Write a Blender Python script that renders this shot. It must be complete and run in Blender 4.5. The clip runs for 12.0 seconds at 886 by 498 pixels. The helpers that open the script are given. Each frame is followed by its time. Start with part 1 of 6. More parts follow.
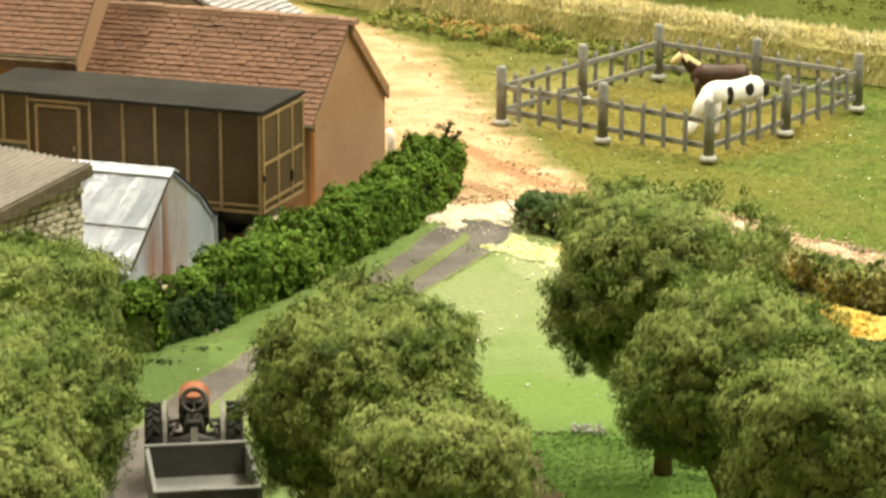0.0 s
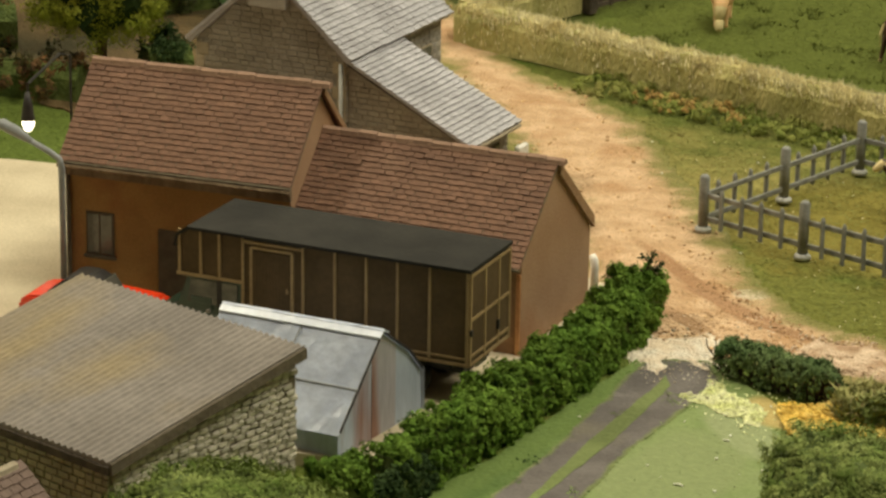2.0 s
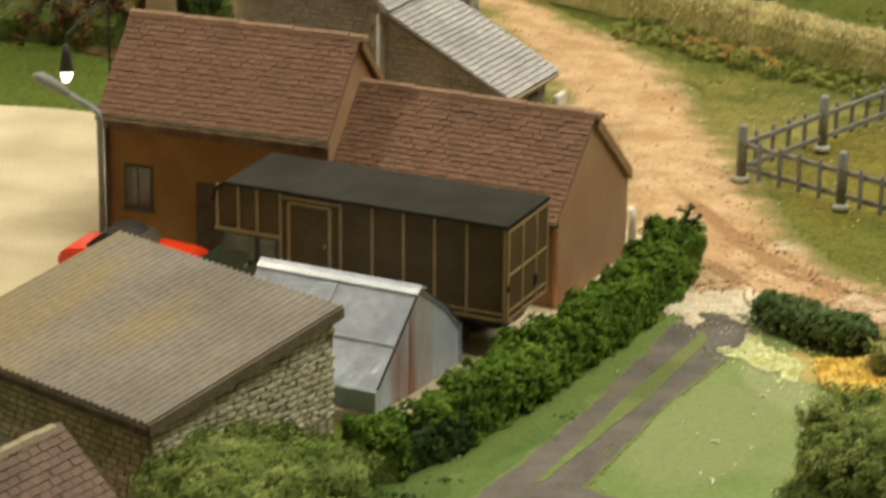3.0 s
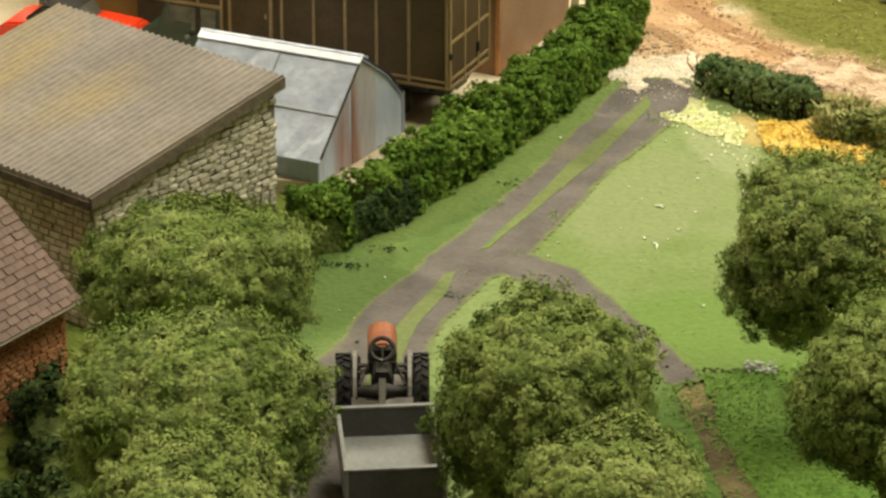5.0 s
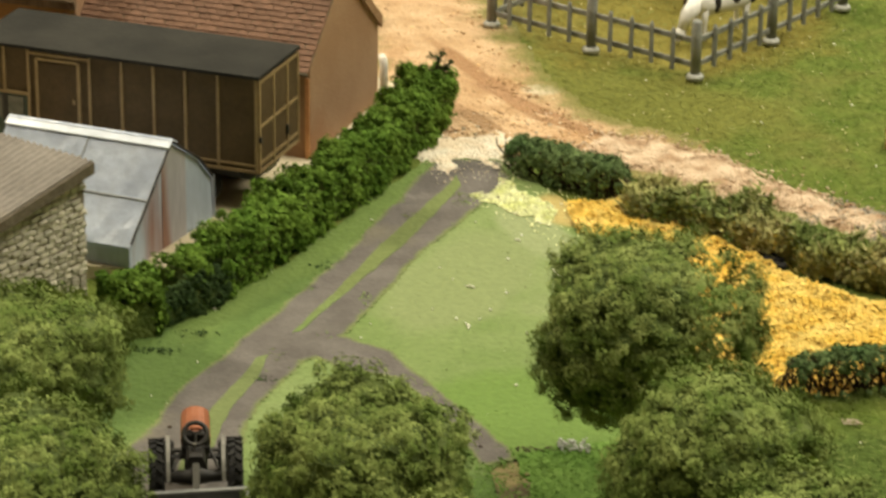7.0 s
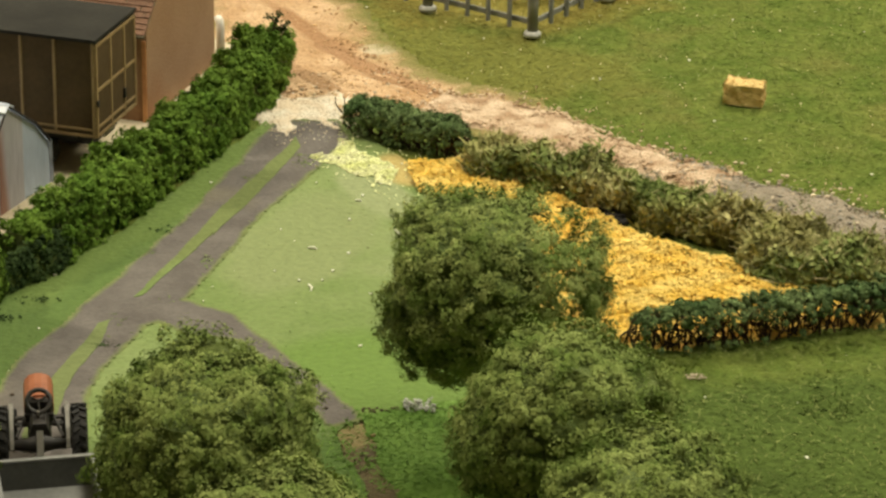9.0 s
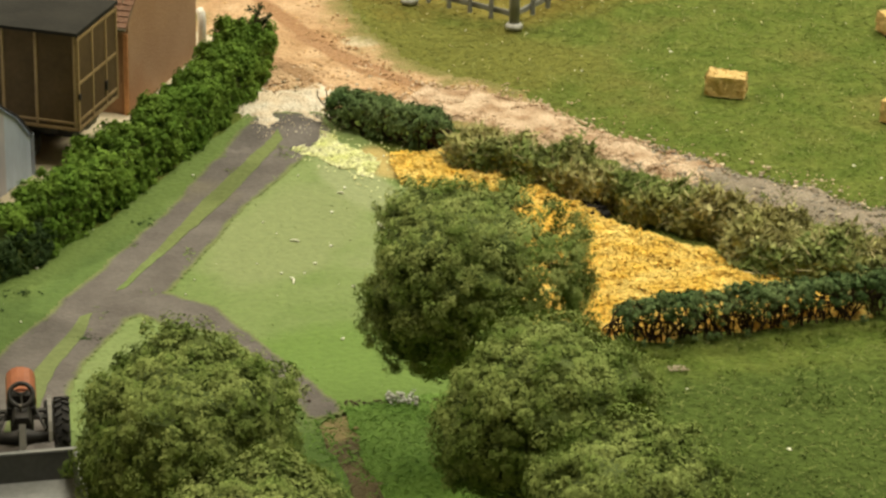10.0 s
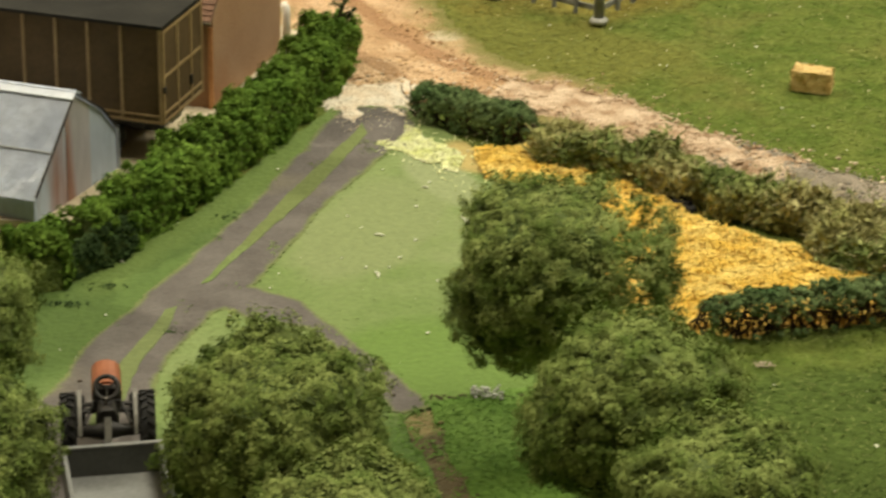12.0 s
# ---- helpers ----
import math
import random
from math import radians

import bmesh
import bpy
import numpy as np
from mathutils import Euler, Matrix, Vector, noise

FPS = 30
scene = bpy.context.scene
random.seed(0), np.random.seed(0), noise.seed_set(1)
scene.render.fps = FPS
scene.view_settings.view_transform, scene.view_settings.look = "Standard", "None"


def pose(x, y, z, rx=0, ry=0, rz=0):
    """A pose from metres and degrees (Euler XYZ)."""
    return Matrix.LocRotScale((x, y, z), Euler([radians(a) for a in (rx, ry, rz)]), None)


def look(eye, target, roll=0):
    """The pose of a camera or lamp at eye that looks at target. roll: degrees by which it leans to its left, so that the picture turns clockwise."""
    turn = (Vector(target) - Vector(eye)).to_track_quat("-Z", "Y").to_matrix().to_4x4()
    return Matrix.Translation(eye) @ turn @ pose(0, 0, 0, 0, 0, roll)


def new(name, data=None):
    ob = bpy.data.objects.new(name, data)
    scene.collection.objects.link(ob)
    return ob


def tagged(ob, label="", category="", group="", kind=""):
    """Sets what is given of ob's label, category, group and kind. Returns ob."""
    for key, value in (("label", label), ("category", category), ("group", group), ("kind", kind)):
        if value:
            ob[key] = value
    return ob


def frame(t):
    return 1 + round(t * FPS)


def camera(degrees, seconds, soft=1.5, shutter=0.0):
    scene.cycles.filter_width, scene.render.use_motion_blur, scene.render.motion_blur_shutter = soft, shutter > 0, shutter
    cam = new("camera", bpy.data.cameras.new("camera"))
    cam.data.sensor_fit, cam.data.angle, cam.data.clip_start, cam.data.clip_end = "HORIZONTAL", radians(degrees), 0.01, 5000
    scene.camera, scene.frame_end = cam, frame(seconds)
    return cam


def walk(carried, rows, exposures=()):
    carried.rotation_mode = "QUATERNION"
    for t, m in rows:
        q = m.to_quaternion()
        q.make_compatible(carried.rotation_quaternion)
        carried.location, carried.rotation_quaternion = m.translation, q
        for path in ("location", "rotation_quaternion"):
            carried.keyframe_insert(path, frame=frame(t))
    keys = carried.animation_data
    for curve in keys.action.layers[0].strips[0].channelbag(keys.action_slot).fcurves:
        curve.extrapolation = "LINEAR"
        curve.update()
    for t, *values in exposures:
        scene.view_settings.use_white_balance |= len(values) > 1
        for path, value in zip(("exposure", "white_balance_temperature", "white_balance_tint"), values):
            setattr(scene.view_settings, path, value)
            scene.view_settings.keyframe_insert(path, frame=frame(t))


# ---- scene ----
from mathutils.geometry import tessellate_polygon

S = 1 / 76  # a model farm: laid out at full size below, reduced to 1:76 at the end of the file
cam = camera(16.0, 12.0, soft=2.6, shutter=0.35)

# seconds, x, y, z (full-size metres), pitch, yaw, roll (degrees)
PATH = [
    (0, 0.541, -0.808, 20.680, -15.088, -1.737, 0.135),
    (0.3, 0.414, -0.846, 22.506, -15.586, -1.901, 0.428),
    (0.5, 0.329, -0.871, 23.723, -15.716, -1.687, 0.624),
    (0.8, 0.099, -0.648, 25.307, -15.734, -0.891, 0.814),
    (1, -0.054, -0.499, 26.363, -15.827, 0.606, 0.941),
    (1.3, 0.033, -0.486, 27.256, -16.097, 1.363, 0.868),
    (1.5, 0.091, -0.478, 27.852, -16.463, 1.045, 0.819),
    (1.8, -0.001, -0.297, 28.570, -17.488, 1.581, 0.880),
    (2, -0.062, -0.176, 29.048, -18.304, 1.725, 0.921),
    (2.3, -0.025, -0.121, 29.616, -18.098, 2.014, 0.847),
    (2.5, -0.001, -0.085, 29.994, -18.378, 2.119, 0.798),
    (2.8, 0.014, -0.013, 29.969, -19.197, 2.128, 0.686),
    (3, 0.024, 0.035, 29.952, -19.786, 2.503, 0.612),
    (3.3, 0.275, 0.016, 29.949, -21.171, 3.387, 0.329),
    (3.5, 0.443, 0.003, 29.947, -21.768, 3.202, 0.141),
    (3.7, 0.443, 0.003, 29.947, -22.795, 2.743, 0.141),
    (5.3, 0.231, 0.240, 29.864, -24.054, 1.303, 0.135),
    (5.5, 0.231, 0.240, 29.864, -24.103, 1.110, 0.135),
    (6, 0.223, 0.203, 29.913, -24.069, 1.027, 0.102),
    (6.3, 0.317, 0.162, 29.957, -23.668, 0.264, 0.316),
    (6.5, 0.380, 0.134, 29.987, -22.986, -0.650, 0.458),
    (6.8, 0.315, 0.141, 29.921, -21.996, -1.621, 0.641),
    (7, 0.272, 0.146, 29.877, -22.445, -2.144, 0.763),
    (7.3, 0.266, 0.151, 29.867, -22.853, -2.970, 0.909),
    (7.5, 0.262, 0.155, 29.861, -23.208, -3.877, 1.007),
    (7.7, 0.262, 0.155, 29.861, -23.059, -4.862, 1.007),
    (9.3, 0.083, 0.384, 29.801, -23.188, -5.505, 1.082),
    (9.5, 0.083, 0.384, 29.801, -23.237, -5.591, 1.082),
    (10, 0.098, 0.379, 29.842, -23.291, -5.784, 1.088),
    (10.5, 0.108, 0.359, 29.807, -23.108, -5.822, 1.082),
    (11, 0.075, 0.336, 29.812, -22.895, -5.906, 1.057),
    (11.3, 0.074, 0.415, 29.739, -22.955, -5.711, 0.900),
    (11.5, 0.074, 0.467, 29.690, -23.069, -5.109, 0.796),
    (11.8, -0.019, 0.516, 29.704, -23.184, -4.906, 0.744),
    (12, -0.081, 0.549, 29.713, -23.370, -4.268, 0.710),
]
walk(cam, [(t, pose(x * S, y * S, z * S, 90 + pitch, 0, yaw) @ pose(0, 0, 0, 0, 0, roll)) for t, x, y, z, pitch, yaw, roll in PATH],
     exposures=[(0.0, 0.57), (0.5, 0.04), (1.0, -0.28), (2.0, -0.44), (3.5, -0.26), (5.5, 0.07), (6.5, 0.02), (7.0, -0.09), (7.5, -0.18), (11.0, -0.20), (12.0, -0.25)])

# ---- light: the hall's ceiling lamps and the layout's own spot lamp (true metres) ----
world = bpy.data.worlds.new("hall")
world.use_nodes = True
world.node_tree.nodes["Background"].inputs[0].default_value = (1.0, 0.86, 0.68, 1)
world.node_tree.nodes["Background"].inputs[1].default_value = 0.21
scene.world = world


def area_lamp(name, eye, target, size, watts, colour):
    data = bpy.data.lights.new(name, "AREA")
    data.shape, data.size, data.size_y, data.energy, data.color = "RECTANGLE", size[0], size[1], watts, colour
    ob = new(name, data)
    ob.matrix_world = look(eye, target)
    return ob


area_lamp("ceiling_lamp", (0.66, 0.66, 1.62), (0.15, 0.9, 0), (0.9, 0.5), 28, (0.98, 0.93, 0.74))
area_lamp("ceiling_lamp", (0.68, 2.1, 1.6), (0.15, 1.2, 0), (1.2, 0.6), 34, (0.97, 0.93, 0.74))
area_lamp("spot_lamp", (-1.5, 1.62, 1.65), (0.0, 1.05, 0.0), (0.16, 0.16), 38, (0.97, 0.88, 0.66))


# ---- materials ----
def mat(name, c1, c2, scale=3.0, rough=0.85, bump=0.02, fine=25.0, c3=None, metal=0.0, vary=0.0, island=0.0, spec=0.3, stretch=(1, 1, 1), spot=0.5, grain=0.5):
    """Two or three colours mixed by noise at two scales, with fine relief. vary and island: change of value from object to object and from piece to piece."""
    m = bpy.data.materials.new(name)
    m.use_nodes = True
    nt = m.node_tree
    n, l = nt.nodes, nt.links
    b = n["Principled BSDF"]
    b.inputs["Roughness"].default_value, b.inputs["Metallic"].default_value = rough, metal
    b.inputs["Specular IOR Level"].default_value = spec
    tc, mp = n.new("ShaderNodeTexCoord"), n.new("ShaderNodeMapping")
    mp.inputs["Scale"].default_value = stretch
    l.new(tc.outputs["Object"], mp.inputs[0])
    big, small = n.new("ShaderNodeTexNoise"), n.new("ShaderNodeTexNoise")
    big.inputs["Scale"].default_value, big.inputs["Detail"].default_value = scale, 6
    small.inputs["Scale"].default_value, small.inputs["Detail"].default_value = fine, 4
    l.new(mp.outputs[0], big.inputs["Vector"]), l.new(mp.outputs[0], small.inputs["Vector"])
    ramp = n.new("ShaderNodeValToRGB")
    ramp.color_ramp.elements[0].position, ramp.color_ramp.elements[1].position = 0.36, 0.64
    ramp.color_ramp.elements[0].color, ramp.color_ramp.elements[1].color = (*c1, 1), (*c2, 1)
    l.new(big.outputs["Fac"], ramp.inputs[0])
    colour = ramp.outputs[0]
    if c3:
        r3, mx = n.new("ShaderNodeValToRGB"), n.new("ShaderNodeMix")
        r3.color_ramp.elements[0].position, r3.color_ramp.elements[1].position = spot, spot + 0.12
        third = n.new("ShaderNodeTexNoise")
        third.inputs["Scale"].default_value, third.inputs["Detail"].default_value = scale * 0.37, 5
        l.new(mp.outputs[0], third.inputs["Vector"])
        mx.data_type = "RGBA"
        l.new(third.outputs["Fac"], r3.inputs[0]), l.new(r3.outputs[0], mx.inputs[0]), l.new(colour, mx.inputs[6])
        mx.inputs[7].default_value = (*c3, 1)
        colour = mx.outputs[2]
    value = n.new("ShaderNodeMath")
    value.operation, value.inputs[1].default_value, value.inputs[2].default_value = "MULTIPLY_ADD", grain, 1 - grain / 2
    l.new(small.outputs["Fac"], value.inputs[0])
    factor = value.outputs[0]
    for amount, node, out in ((vary, "ShaderNodeObjectInfo", "Random"), (island, "ShaderNodeNewGeometry", "Random Per Island")):
        if amount:
            src, ma, mul = n.new(node), n.new("ShaderNodeMath"), n.new("ShaderNodeMath")
            ma.operation, ma.inputs[1].default_value, ma.inputs[2].default_value = "MULTIPLY_ADD", 2 * amount, 1 - amount
            l.new(src.outputs[out], ma.inputs[0])
            mul.operation = "MULTIPLY"
            l.new(factor, mul.inputs[0]), l.new(ma.outputs[0], mul.inputs[1])
            factor = mul.outputs[0]
    hsv = n.new("ShaderNodeHueSaturation")
    l.new(factor, hsv.inputs["Value"]), l.new(colour, hsv.inputs["Color"]), l.new(hsv.outputs[0], b.inputs["Base Color"])
    if bump:
        bp = n.new("ShaderNodeBump")
        bp.inputs["Distance"].default_value, bp.inputs["Strength"].default_value = bump * S * 2, 0.8
        l.new(small.outputs["Fac"], bp.inputs["Height"]), l.new(bp.outputs[0], b.inputs["Normal"])
    return m


def tinted(m, patches):
    """Lay soft-edged oval patches of other colours into a ground material."""
    nt = m.node_tree
    n, l = nt.nodes, nt.links
    hsv = next(q for q in n if q.type == "HUE_SAT")
    colour = hsv.inputs["Color"].links[0].from_socket
    tc, wob = n.new("ShaderNodeTexCoord"), n.new("ShaderNodeTexNoise")
    wob.inputs["Scale"].default_value, wob.inputs["Detail"].default_value = 0.5, 5
    l.new(tc.outputs["Object"], wob.inputs["Vector"])
    for cx, cy, rx, ry, turn, tint in patches:
        mp, ln, add, mr, mx = n.new("ShaderNodeMapping"), n.new("ShaderNodeVectorMath"), n.new("ShaderNodeMath"), n.new("ShaderNodeMapRange"), n.new("ShaderNodeMix")
        mp.vector_type = "TEXTURE"
        mp.inputs["Location"].default_value, mp.inputs["Rotation"].default_value, mp.inputs["Scale"].default_value = (cx, cy, 0), (0, 0, radians(turn)), (rx, ry, 1000)
        l.new(tc.outputs["Object"], mp.inputs[0])
        ln.operation = "LENGTH"
        l.new(mp.outputs[0], ln.inputs[0])
        add.operation = "MULTIPLY_ADD"
        add.inputs[1].default_value = 0.9
        l.new(wob.outputs["Fac"], add.inputs[0]), l.new(ln.outputs["Value"], add.inputs[2])
        mr.interpolation_type = "SMOOTHSTEP"
        for k, v in enumerate((1.15, 1.6, 1.0, 0.0)):
            mr.inputs[k + 1].default_value = v
        l.new(add.outputs[0], mr.inputs[0])
        mx.data_type = "RGBA"
        l.new(mr.outputs[0], mx.inputs[0]), l.new(colour, mx.inputs[6])
        mx.inputs[7].default_value = (*tint, 1)
        colour = mx.outputs[2]
    l.new(colour, hsv.inputs["Color"])
    return m

def fading(m, verge):
    """Let a loose ground material thin out into the verge's colour where its sheet's edge value falls."""
    n, l = m.node_tree.nodes, m.node_tree.links
    hsv = next(q for q in n if q.type == "HUE_SAT")
    colour = hsv.inputs["Color"].links[0].from_socket
    at, tc, wob, add, mr, mx = n.new("ShaderNodeAttribute"), n.new("ShaderNodeTexCoord"), n.new("ShaderNodeTexNoise"), n.new("ShaderNodeMath"), n.new("ShaderNodeMapRange"), n.new("ShaderNodeMix")
    at.attribute_name = "edge"
    wob.inputs["Scale"].default_value, wob.inputs["Detail"].default_value = 1.3, 7
    l.new(tc.outputs["Object"], wob.inputs["Vector"])
    add.operation, add.inputs[1].default_value = "MULTIPLY_ADD", 0.9
    l.new(wob.outputs["Fac"], add.inputs[0]), l.new(at.outputs["Fac"], add.inputs[2])
    mr.interpolation_type = "SMOOTHSTEP"
    for k, v in enumerate((0.6, 1.15, 1.0, 0.0)):
        mr.inputs[k + 1].default_value = v
    l.new(add.outputs[0], mr.inputs[0])
    mx.data_type = "RGBA"
    l.new(mr.outputs[0], mx.inputs[0]), l.new(colour, mx.inputs[6])
    mx.inputs[7].default_value = (*verge, 1)
    l.new(mx.outputs[2], hsv.inputs["Color"])
    return m


def meadow(name, island=0.0, bump=0.05):
    """Static grass: dry by the lane, dark in the pasture."""
    m = mat(name, (0.092, 0.13, 0.024), (0.135, 0.165, 0.036), 0.9, fine=6, bump=bump, c3=(0.15, 0.16, 0.04), spot=0.55, island=island, spec=0.05, grain=1.1)
    return tinted(m, (
        (5.4, 97.5, 5.0, 12.0, 24, (0.25, 0.22, 0.07)), (8.6, 83.6, 5.5, 2.6, -35, (0.15, 0.155, 0.036)), (10.4, 90.7, 5.2, 5.2, 0, (0.20, 0.17, 0.04)),
        (16, 118, 16, 24, -30, (0.097, 0.115, 0.025)), (16, 57, 9, 6.5, 0, (0.074, 0.108, 0.024)), (-3, 124, 8, 9, 0, (0.085, 0.098, 0.03)), (-19, 97, 9, 9, 0, (0.10, 0.135, 0.028)),
    ))


LAWN_PATCHES = (
    (1.8, 73.0, 0.55, 5.5, -24, (0.135, 0.165, 0.052)), (-2.1, 63.0, 0.6, 3.6, -17, (0.14, 0.17, 0.06)),
    (-3.6, 66.0, 1.9, 9.0, -27, (0.09, 0.145, 0.032)), (-0.2, 73.0, 1.0, 7.0, -27, (0.115, 0.17, 0.038)), (4.6, 62.5, 3.2, 2.6, 0, (0.125, 0.20, 0.04)), (3.9, 54.5, 1.6, 6.0, 8, (0.085, 0.15, 0.028)),
    (3.4, 70.5, 1.8, 3.6, -25, (0.20, 0.24, 0.098)), (5.3, 73.6, 0.8, 2.2, 20, (0.24, 0.275, 0.13)), (6.2, 74.9, 0.75, 1.3, 20, (0.40, 0.31, 0.11)),
)

LANE_RUTS = ((4.6, 84.8, 0.35, 3.6, 22, (0.37, 0.205, 0.10)), (5.6, 82.9, 0.3, 2.4, 40, (0.38, 0.215, 0.11)), (4.1, 81.8, 0.3, 2.0, 30, (0.40, 0.24, 0.125)), (7.0, 80.9, 0.3, 1.9, 55, (0.37, 0.21, 0.105)), (6.2, 84.2, 0.6, 0.5, 0, (0.72, 0.58, 0.42)))

